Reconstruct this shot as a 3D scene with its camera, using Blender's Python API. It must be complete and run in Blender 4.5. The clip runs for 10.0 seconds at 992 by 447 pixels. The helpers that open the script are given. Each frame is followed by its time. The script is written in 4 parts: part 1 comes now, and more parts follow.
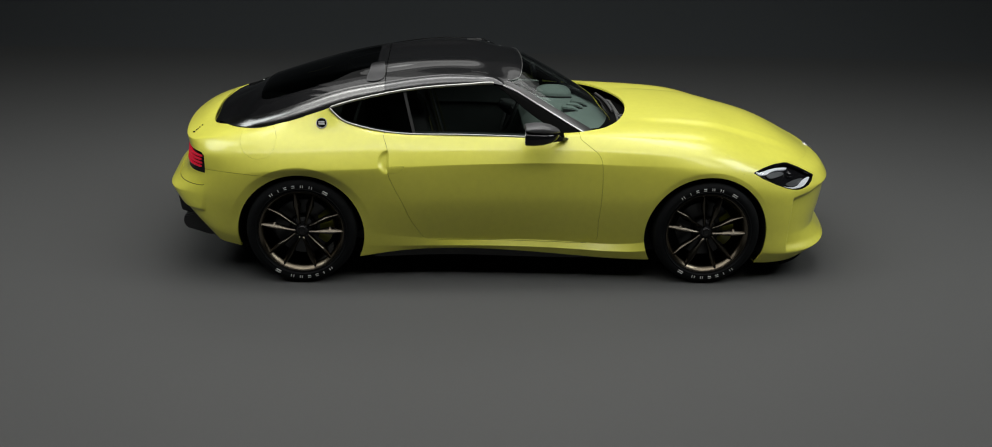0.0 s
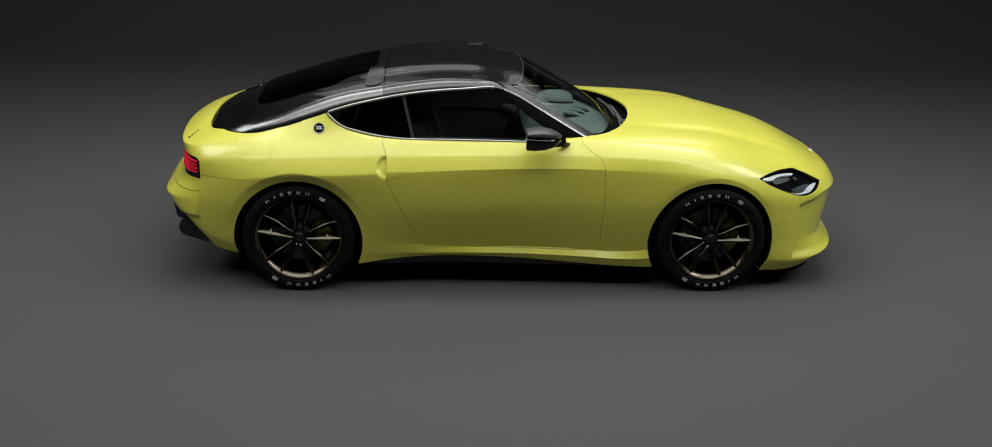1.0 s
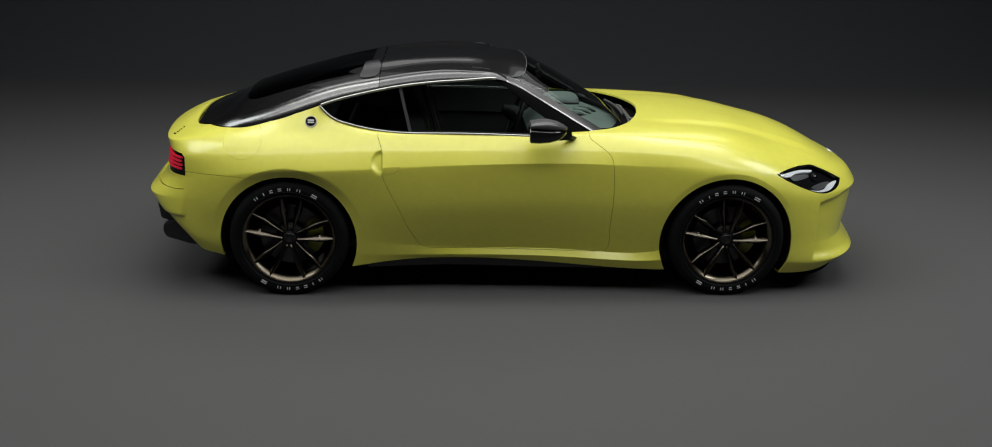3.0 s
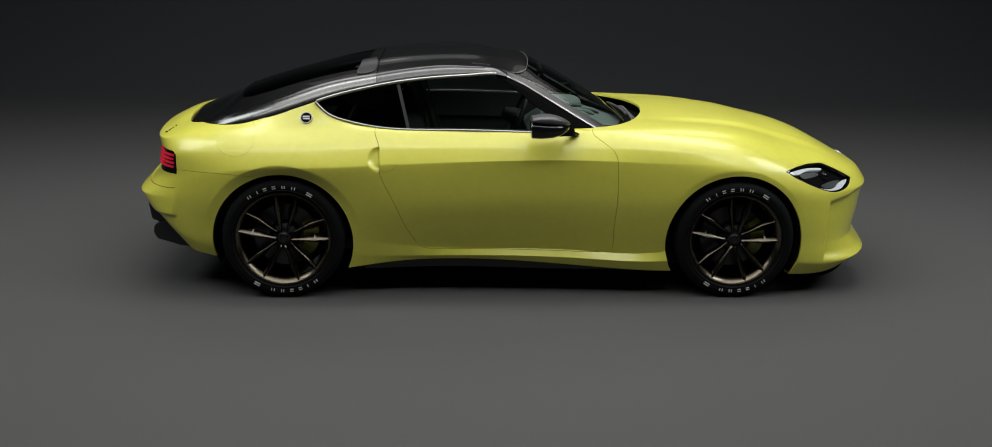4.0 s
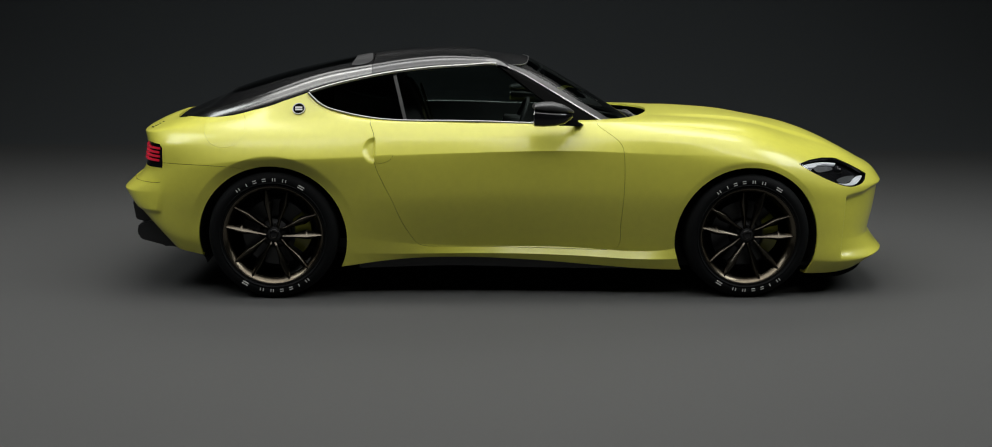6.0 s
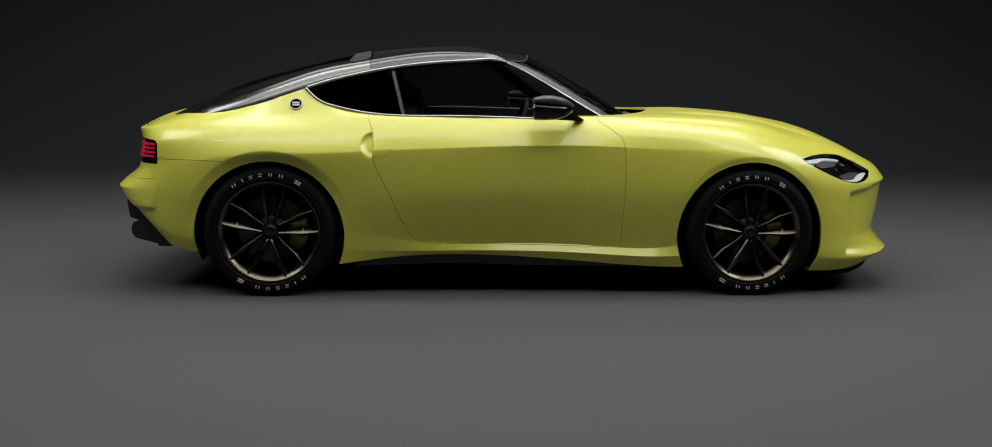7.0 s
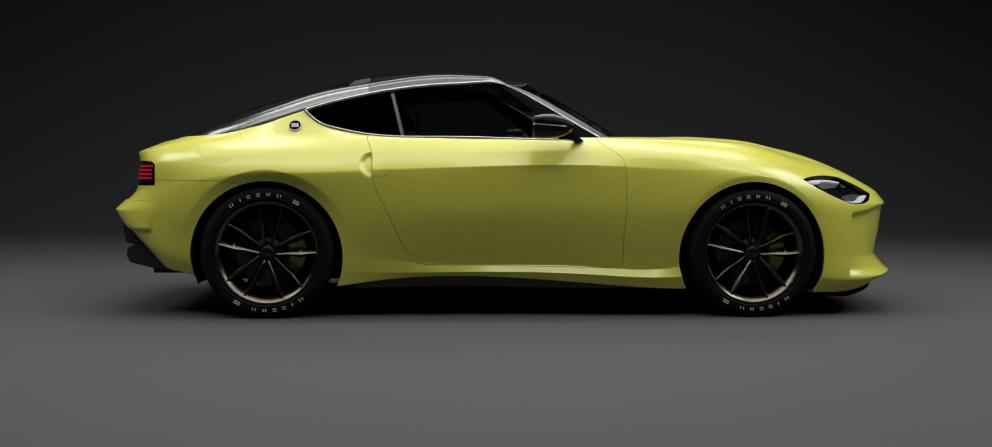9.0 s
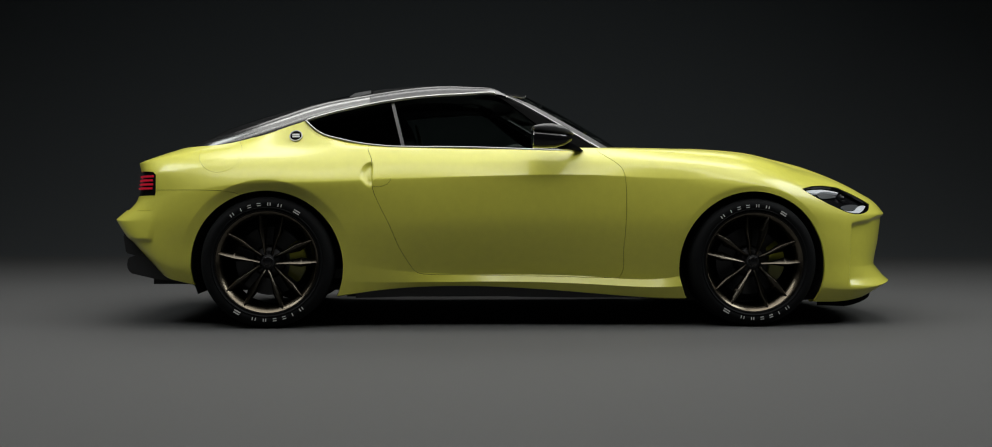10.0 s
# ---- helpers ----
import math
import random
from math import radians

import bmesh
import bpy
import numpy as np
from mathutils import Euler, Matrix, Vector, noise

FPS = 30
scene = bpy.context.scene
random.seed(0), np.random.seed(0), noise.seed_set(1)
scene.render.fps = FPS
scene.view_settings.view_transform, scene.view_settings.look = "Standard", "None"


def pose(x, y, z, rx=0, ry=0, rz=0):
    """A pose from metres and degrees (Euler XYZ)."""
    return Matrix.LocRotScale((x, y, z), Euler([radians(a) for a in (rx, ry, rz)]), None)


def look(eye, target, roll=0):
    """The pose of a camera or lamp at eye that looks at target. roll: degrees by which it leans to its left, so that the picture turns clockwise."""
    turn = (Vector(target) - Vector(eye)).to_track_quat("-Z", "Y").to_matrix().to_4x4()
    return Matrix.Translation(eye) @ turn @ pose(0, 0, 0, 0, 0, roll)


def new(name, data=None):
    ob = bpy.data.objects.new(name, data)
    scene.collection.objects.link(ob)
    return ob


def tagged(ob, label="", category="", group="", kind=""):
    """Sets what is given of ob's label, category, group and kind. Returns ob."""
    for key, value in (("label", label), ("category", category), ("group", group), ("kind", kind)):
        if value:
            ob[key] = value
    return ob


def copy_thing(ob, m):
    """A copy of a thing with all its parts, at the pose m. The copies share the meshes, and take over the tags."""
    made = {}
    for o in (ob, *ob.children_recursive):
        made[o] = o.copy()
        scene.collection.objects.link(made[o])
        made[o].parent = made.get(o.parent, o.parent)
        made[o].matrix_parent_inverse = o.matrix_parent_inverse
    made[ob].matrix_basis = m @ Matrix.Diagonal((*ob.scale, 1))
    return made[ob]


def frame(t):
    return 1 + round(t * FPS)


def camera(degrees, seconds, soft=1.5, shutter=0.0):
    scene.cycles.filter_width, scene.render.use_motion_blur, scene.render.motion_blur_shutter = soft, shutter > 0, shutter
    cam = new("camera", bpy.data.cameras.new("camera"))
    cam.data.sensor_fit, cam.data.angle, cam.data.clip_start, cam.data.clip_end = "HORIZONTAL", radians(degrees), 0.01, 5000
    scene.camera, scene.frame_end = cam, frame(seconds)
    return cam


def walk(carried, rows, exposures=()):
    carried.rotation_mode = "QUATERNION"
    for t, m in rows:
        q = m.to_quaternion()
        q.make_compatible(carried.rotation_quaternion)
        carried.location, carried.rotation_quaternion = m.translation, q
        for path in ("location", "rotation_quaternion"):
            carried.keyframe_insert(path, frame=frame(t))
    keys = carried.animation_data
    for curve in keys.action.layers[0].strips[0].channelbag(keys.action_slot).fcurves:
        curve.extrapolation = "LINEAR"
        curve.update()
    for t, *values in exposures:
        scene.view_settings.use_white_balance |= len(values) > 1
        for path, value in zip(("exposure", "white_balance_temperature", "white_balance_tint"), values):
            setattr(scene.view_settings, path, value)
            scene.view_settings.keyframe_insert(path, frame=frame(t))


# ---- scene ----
cam = camera(50.20, 10.0, soft=0.98)
PATH = [
    (0, (-0.4381, -7.0954, 2.7151), (-0.3263, -5.2246, 2.0170), 1.58),
    (0.5, (-0.4287, -7.0451, 2.6974), (-0.3196, -5.1724, 2.0039), 1.54),
    (1, (-0.4192, -6.9888, 2.6509), (-0.3124, -5.1109, 1.9712), 1.49),
    (1.5, (-0.4100, -6.9281, 2.5775), (-0.3057, -5.0435, 1.9161), 1.43),
    (2, (-0.4015, -6.8646, 2.4817), (-0.3003, -4.9725, 1.8413), 1.36),
    (2.5, (-0.3941, -6.7998, 2.3701), (-0.2947, -4.9002, 1.7524), 1.28),
    (3, (-0.3882, -6.7358, 2.2487), (-0.2895, -4.8277, 1.6577), 1.19),
    (3.5, (-0.3839, -6.6744, 2.1207), (-0.2860, -4.7566, 1.5619), 1.11),
    (4, (-0.3815, -6.6177, 1.9884), (-0.2835, -4.6899, 1.4652), 1.02),
    (4.5, (-0.3813, -6.5674, 1.8530), (-0.2824, -4.6296, 1.3677), 0.95),
    (5, (-0.3830, -6.5235, 1.7145), (-0.2826, -4.5761, 1.2703), 0.88),
    (5.5, (-0.3866, -6.4862, 1.5734), (-0.2836, -4.5294, 1.1730), 0.81),
    (6, (-0.3917, -6.4554, 1.4327), (-0.2871, -4.4912, 1.0708), 0.74),
    (6.5, (-0.3981, -6.4309, 1.2957), (-0.2913, -4.4604, 0.9708), 0.67),
    (7, (-0.4054, -6.4125, 1.1658), (-0.2937, -4.4352, 0.8869), 0.60),
    (7.5, (-0.4132, -6.3999, 1.0468), (-0.2978, -4.4163, 0.8187), 0.52),
    (8, (-0.4211, -6.3929, 0.9413), (-0.3030, -4.4045, 0.7614), 0.45),
    (8.5, (-0.4285, -6.3909, 0.8496), (-0.3074, -4.3993, 0.7109), 0.38),
    (9, (-0.4350, -6.3929, 0.7707), (-0.3118, -4.3992, 0.6705), 0.31),
    (9.5, (-0.4399, -6.3978, 0.7036), (-0.3156, -4.4027, 0.6389), 0.25),
    (10, (-0.4428, -6.4045, 0.6467), (-0.3174, -4.4088, 0.6095), 0.21),
]
walk(cam, [(t, look(eye, target, roll)) for t, eye, target, roll in PATH])

# ---- world and light ----
world = bpy.data.worlds.new("studio_dark")
world.use_nodes = True
world.node_tree.nodes["Background"].inputs[0].default_value = (0.5, 0.53, 0.58, 1)
world.node_tree.nodes["Background"].inputs[1].default_value = 0.004
scene.world = world


def softbox(name, size_x, size_y, watts, eye, target, spread=180, colour=(1.0, 1.0, 0.91)):
    lamp = bpy.data.lights.new(name, "AREA")
    lamp.shape, lamp.size, lamp.size_y = "RECTANGLE", size_x, size_y
    lamp.energy, lamp.color, lamp.spread = watts, colour, radians(spread)
    ob = new(name, lamp)
    ob.matrix_world = look(eye, target)
    return ob


WHITE_LIGHT = (1.0, 1.0, 0.98)
softbox("overhead_softbox", 7.4, 4.2, 184, (0.0, -1.25, 5.2), (0.0, -1.25, 0.0), 180, WHITE_LIGHT)
softbox("overhead_strip", 6.4, 0.7, 95, (0.0, -0.2, 5.15), (0.0, -0.2, 0.0), 180, WHITE_LIGHT)
softbox("front_strip", 9.8, 0.7, 92, (0.0, -3.5, 5.15), (0.0, -2.6, 0.0), 180, WHITE_LIGHT)
for y, watts in ((2.55, 34), (3.6, 22), (4.65, 9), (5.7, 2.5)):
    softbox("rear_softbox", 7.0, 1.05, watts, (0.0, y, 4.9), (0.0, -0.4, 1.2), 150, WHITE_LIGHT)
# Bluish fill added only to lift the backdrop; no such lamp is known.
softbox("backdrop_fill", 14.0, 0.3, 13.2, (0.0, 6.2, 5.2), (0.0, 9.5, 3.6), 180, (0.75, 1.0, 1.1))
# Two fills added out of view to brighten the floor beside the car.
softbox("side_fill", 3.0, 3.0, 94, (-6.6, -1.5, 6.2), (-4.4, 0.4, 0.0), 130, (0.95, 1.0, 1.0))
softbox("side_fill", 3.0, 3.0, 128, (6.8, -1.8, 6.2), (4.6, 0.4, 0.0), 130, (0.95, 1.0, 1.0))


# ---- materials ----
def material(name, colour, rough=0.5, metal=0.0, coat=0.0, coat_rough=0.03, spec=0.5):
    m = bpy.data.materials.new(name)
    m.use_nodes = True
    b = m.node_tree.nodes["Principled BSDF"]
    b.inputs["Base Color"].default_value = (*colour, 1)
    b.inputs["Roughness"].default_value = rough
    b.inputs["Metallic"].default_value = metal
    b.inputs["Coat Weight"].default_value = coat
    b.inputs["Coat Roughness"].default_value = coat_rough
    b.inputs["Specular IOR Level"].default_value = spec
    return m


def grained(m, scale, amount, bump=0.0, coarse=None, detail=4):
    """Two scales of variation in the colour, and fine relief, in object space."""
    nt = m.node_tree
    b = nt.nodes["Principled BSDF"]
    base = tuple(b.inputs["Base Color"].default_value)
    where = nt.nodes.new("ShaderNodeTexCoord")
    fine, wide = nt.nodes.new("ShaderNodeTexNoise"), nt.nodes.new("ShaderNodeTexNoise")
    fine.inputs["Scale"].default_value, fine.inputs["Detail"].default_value = scale, detail
    wide.inputs["Scale"].default_value = coarse or scale / 40
    add = nt.nodes.new("ShaderNodeMath")
    add.operation = "ADD"
    ramp = nt.nodes.new("ShaderNodeMapRange")
    ramp.inputs[1].default_value, ramp.inputs[2].default_value = 0.6, 1.4
    ramp.inputs[3].default_value, ramp.inputs[4].default_value = 1 - amount, 1 + amount
    mix = nt.nodes.new("ShaderNodeVectorMath")
    mix.operation = "SCALE"
    mix.inputs[0].default_value = base[:3]
    for n in (fine, wide):
        nt.links.new(where.outputs["Object"], n.inputs["Vector"])
    nt.links.new(fine.outputs["Fac"], add.inputs[0])
    nt.links.new(wide.outputs["Fac"], add.inputs[1])
    nt.links.new(add.outputs[0], ramp.inputs[0])
    nt.links.new(ramp.outputs[0], mix.inputs["Scale"])
    nt.links.new(mix.outputs[0], b.inputs["Base Color"])
    if bump:
        relief = nt.nodes.new("ShaderNodeBump")
        relief.inputs["Strength"].default_value, relief.inputs["Distance"].default_value = bump, 0.002
        nt.links.new(fine.outputs["Fac"], relief.inputs["Height"])
        nt.links.new(relief.outputs[0], b.inputs["Normal"])
    return m


def glass(name, tint, gloss=0.06):
    """A thin tinted pane: it lets the view through, darker by its tint, and mirrors more at a slant."""
    m = bpy.data.materials.new(name)
    m.use_nodes = True
    nt = m.node_tree
    nt.nodes.remove(nt.nodes["Principled BSDF"])
    clear, shine, mix = (nt.nodes.new(k) for k in ("ShaderNodeBsdfTransparent", "ShaderNodeBsdfGlossy", "ShaderNodeMixShader"))
    clear.inputs[0].default_value = (*tint, 1)
    shine.inputs["Roughness"].default_value = 0.02
    edge = nt.nodes.new("ShaderNodeFresnel")
    edge.inputs[0].default_value = 1.5
    nt.links.new(edge.outputs[0], mix.inputs[0])
    nt.links.new(clear.outputs[0], mix.inputs[1])
    nt.links.new(shine.outputs[0], mix.inputs[2])
    nt.links.new(mix.outputs[0], nt.nodes["Material Output"].inputs[0])
    return m


PAINT = grained(material("yellow_pearl_paint", (0.70, 0.675, 0.083), 0.48, 0.0, 0.9, 0.18, 0.5), 900, 0.04)
BLACK_PAINT = grained(material("black_gloss_paint", (0.004, 0.004, 0.0045), 0.4, 0.0, 1.0, 0.045, 0.05), 900, 0.2)
BLACK_PAINT.node_tree.nodes["Principled BSDF"].inputs["Coat IOR"].default_value = 1.56
GLOSS_BLACK = material("gloss_black_plastic", (0.006, 0.006, 0.007), 0.12)
BLACK = grained(material("matt_black_plastic", (0.012, 0.012, 0.013), 0.6), 220, 0.3, 0.2)
SATIN = grained(material("satin_silver_trim", (0.38, 0.38, 0.375), 0.36, 1.0), 500, 0.05)
RAIL = grained(material("dark_satin_rail", (0.21, 0.21, 0.208), 0.36, 1.0), 500, 0.05)
RUBBER = grained(material("tyre_rubber", (0.0045, 0.005, 0.0055), 0.7, spec=0.12), 160, 0.25, 0.2)
SPOKE_METAL = grained(material("bronze_spoke_metal", (0.10, 0.088, 0.070), 0.22, 1.0), 300, 0.08)
BRONZE = grained(material("dark_bronze_wheel_metal", (0.135, 0.115, 0.086), 0.24, 1.0), 300, 0.08)
DARK_METAL = grained(material("dark_wheel_metal", (0.022, 0.02, 0.018), 0.4, 0.9), 300, 0.1)
STEEL = grained(material("brake_steel", (0.07, 0.07, 0.07), 0.35, 1.0), 200, 0.1)
CALIPER = material("yellow_caliper_paint", (0.22, 0.22, 0.014), 0.4, 0, 0.4)
WHITE = material("white_marking_paint", (0.58, 0.58, 0.56), 0.5)
CLOTH = grained(material("dark_seat_cloth", (0.04, 0.04, 0.04), 0.8), 300, 0.3, 0.3)
LINING = grained(material("grey_cabin_lining", (0.05, 0.056, 0.053), 0.75), 250, 0.2, 0.2)
STITCH = material("yellow_stitching", (0.05, 0.048, 0.01), 0.7)
RED_LENS = material("red_lamp_plastic", (0.45, 0.006, 0.02), 0.15)
RED_LENS.node_tree.nodes["Principled BSDF"].inputs["Emission Color"].default_value = (1, 0.03, 0.08, 1)
RED_LENS.node_tree.nodes["Principled BSDF"].inputs["Emission Strength"].default_value = 0.16
LAMP_WHITE = material("lit_white_light_guide", (0.62, 0.64, 0.66), 0.25)
LAMP_WHITE.node_tree.nodes["Principled BSDF"].inputs["Emission Color"].default_value = (0.9, 0.95, 1, 1)
LAMP_WHITE.node_tree.nodes["Principled BSDF"].inputs["Emission Strength"].default_value = 0.18
LAMP_BOWL = material("grey_lamp_reflector", (0.07, 0.073, 0.076), 0.3)
LAMP_CHROME = material("lamp_chrome", (0.75, 0.76, 0.78), 0.12, 1.0)
SCREEN_GLASS = glass("green_screen_glass", (0.80, 0.92, 0.87))
SIDE_GLASS = glass("dark_side_glass", (0.40, 0.45, 0.43))
DEEP_BLACK = material("deep_black_trim", (0.002, 0.002, 0.002), 0.8, spec=0.05)
# The rail's one metal, its lit rear and shaded front put into two colours.
RAIL_LIT = grained(material("rail_satin_lit", (0.16, 0.16, 0.158), 0.24, 1.0), 500, 0.02)
FRAME_SATIN = grained(material("bright_satin_frame", (0.42, 0.42, 0.40), 0.38, 1.0), 500, 0.05)
RAIL_SHADED = grained(material("rail_satin_shaded", (0.092, 0.092, 0.093), 0.26, 1.0), 500, 0.02)
COVER = grained(material("grey_satin_cover", (0.12, 0.12, 0.12), 0.38, 1.0), 500, 0.05)
CAP_GREY = grained(material("dark_satin_cap", (0.06, 0.06, 0.062), 0.34, spec=0.6), 500, 0.1)
POD_GREY = grained(material("grey_satin_pod", (0.085, 0.085, 0.088), 0.32, 1.0), 500, 0.08)
QUARTER_GLASS = glass("black_quarter_glass", (0.06, 0.07, 0.065))
REAR_GLASS = glass("dark_rear_glass", (0.10, 0.11, 0.11))
LENS = glass("clear_lens", (0.92, 0.93, 0.94))
FLOOR = grained(material("grey_studio_floor", (0.060, 0.060, 0.0592), 0.8), 60, 0.03, 0.05, 0.4)
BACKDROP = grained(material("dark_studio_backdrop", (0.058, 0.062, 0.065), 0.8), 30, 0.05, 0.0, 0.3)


# ---- setting ----
def part(name, bm, mat, parent, label="", smooth=True):
    bmesh.ops.recalc_face_normals(bm, faces=bm.faces[:])
    me = bpy.data.meshes.new(name)
    bm.to_mesh(me)
    bm.free()
    me.materials.append(mat)
    if smooth:
        me.shade_smooth()
        me.set_sharp_from_angle(angle=radians(40))
    ob = new(name, me)
    ob.parent = parent
    if label:
        ob["label"] = label
    return ob


def slab(name, lo, hi, mat):
    bm = bmesh.new()
    bmesh.ops.create_cube(bm, size=1)
    for v in bm.verts:
        v.co = [a + (b - a) * (c + 0.5) for a, b, c in zip(lo, hi, v.co)]
    return part(name, bm, mat, None, "", False)


def cyclorama():
    """The floor, swept up into the backdrop on all sides but the ceiling in one sheet."""
    prof = [(0, 0)] + [(6.5 + 5.0 * math.sin(a), 5.0 - 5.0 * math.cos(a)) for a in np.linspace(0, math.pi / 2, 25)] + [(11.5, 9.0)]
    n, rings = 64, []
    bm = bmesh.new()
    for d, z in prof[1:]:
        ring = []
        for k in range(n):
            a = math.tau * k / n
            q = (abs(math.cos(a)) ** 6 + abs(math.sin(a)) ** 6) ** (-1 / 6)
            ring.append(bm.verts.new(((d + 3) * q * math.cos(a), d * q * math.sin(a), z)))
        rings.append(ring)
    bm.faces.new(rings[0])
    for p, q in zip(rings, rings[1:]):
        for k in range(n):
            bm.faces.new((p[k], p[(k + 1) % n], q[(k + 1) % n], q[k]))
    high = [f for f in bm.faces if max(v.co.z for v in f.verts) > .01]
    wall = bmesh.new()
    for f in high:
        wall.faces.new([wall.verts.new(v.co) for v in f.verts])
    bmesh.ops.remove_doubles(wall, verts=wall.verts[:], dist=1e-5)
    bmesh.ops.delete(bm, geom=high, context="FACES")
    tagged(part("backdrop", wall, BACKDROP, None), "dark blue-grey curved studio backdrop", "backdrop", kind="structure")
    tagged(part("floor", bm, FLOOR, None), "smooth matt grey studio floor", "floor", kind="structure")


cyclorama()
tagged(slab("ceiling", (-15.2, -12.5, 9), (15.2, 12.5, 9.2), BACKDROP), "dark studio ceiling", "ceiling", kind="structure")


# ---- surface tools ----
def spline(knots, at):
    """A natural cubic through rows of knots (parameter first), at the given parameters."""
    k = np.asarray(knots, float)
    t, p = k[:, 0], k[:, 1:]
    h, n = np.diff(t), len(t)
    a, r = np.eye(n), np.zeros_like(p)
    for i in range(1, n - 1):
        a[i, i - 1:i + 2] = h[i - 1], 2 * (h[i - 1] + h[i]), h[i]
        r[i] = 6 * ((p[i + 1] - p[i]) / h[i] - (p[i] - p[i - 1]) / h[i - 1])
    m = np.linalg.solve(a, r)
    at = np.atleast_1d(np.asarray(at, float))
    i = np.clip(np.searchsorted(t, at) - 1, 0, n - 2)
    hi, u, w = h[i][:, None], (t[i + 1] - at)[:, None], (at - t[i])[:, None]
    return m[i] * u**3 / (6 * hi) + m[i + 1] * w**3 / (6 * hi) + (p[i] / hi - m[i] * hi / 6) * u + (p[i + 1] / hi - m[i + 1] * hi / 6) * w


def loft(ribs, sharp, across, up):
    """A half shell from ribs of control points: natural splines from rib to rib, Hermite curves up each rib.
    sharp: per rib and point, 0 round to 1 a hard crease. Returns the grid of places (across x up x 3)."""
    c, s = np.array(ribs, float), np.array(sharp, float)
    flip = np.array([1, -1, 1.0])
    c = np.concatenate([c[2:0:-1] * flip, c, c[-2:-4:-1] * flip])
    s = np.concatenate([s[2:0:-1], s, s[-2:-4:-1]])
    step = np.linalg.norm(np.diff(c, axis=0), axis=2)[:, 3:8].mean(1)
    t = np.concatenate([[0], np.cumsum(step)])
    at = np.linspace(t[2], t[-3], across)
    rows = np.stack([spline(np.column_stack([t, c[:, k]]), at) for k in range(c.shape[1])], 1)
    soft = np.stack([np.interp(at, t, s[:, k]) for k in range(s.shape[1])], 1)[:, :, None]
    closed = np.concatenate([rows, rows[:, -2:-1] * flip], 1)
    span = np.diff(closed, axis=1)
    far = np.maximum(np.linalg.norm(span, axis=2, keepdims=True), 1e-4)
    tang = np.empty_like(rows)
    tang[:, 1:] = (span[:, :-1] / far[:, :-1] * far[:, 1:] + span[:, 1:] / far[:, 1:] * far[:, :-1]) / (far[:, :-1] + far[:, 1:])
    tang[:, 0] = span[:, 0] / far[:, 0]
    tang *= 1 - soft
    out = []
    for k in range(rows.shape[1] - 1):
        a, b = tang[:, k] * far[:, k], tang[:, k + 1] * far[:, k]
        for i in range(up):
            w = 0.4 * i / up + 0.3 * (1 - math.cos(math.pi * i / up))
            h00, h10, h01, h11 = 2 * w**3 - 3 * w**2 + 1, w**3 - 2 * w**2 + w, -2 * w**3 + 3 * w**2, w**3 - w**2
            out.append(h00 * rows[:, k] + h10 * a + h01 * rows[:, k + 1] + h11 * b)
    out.append(rows[:, -1])
    return np.stack(out, 1)


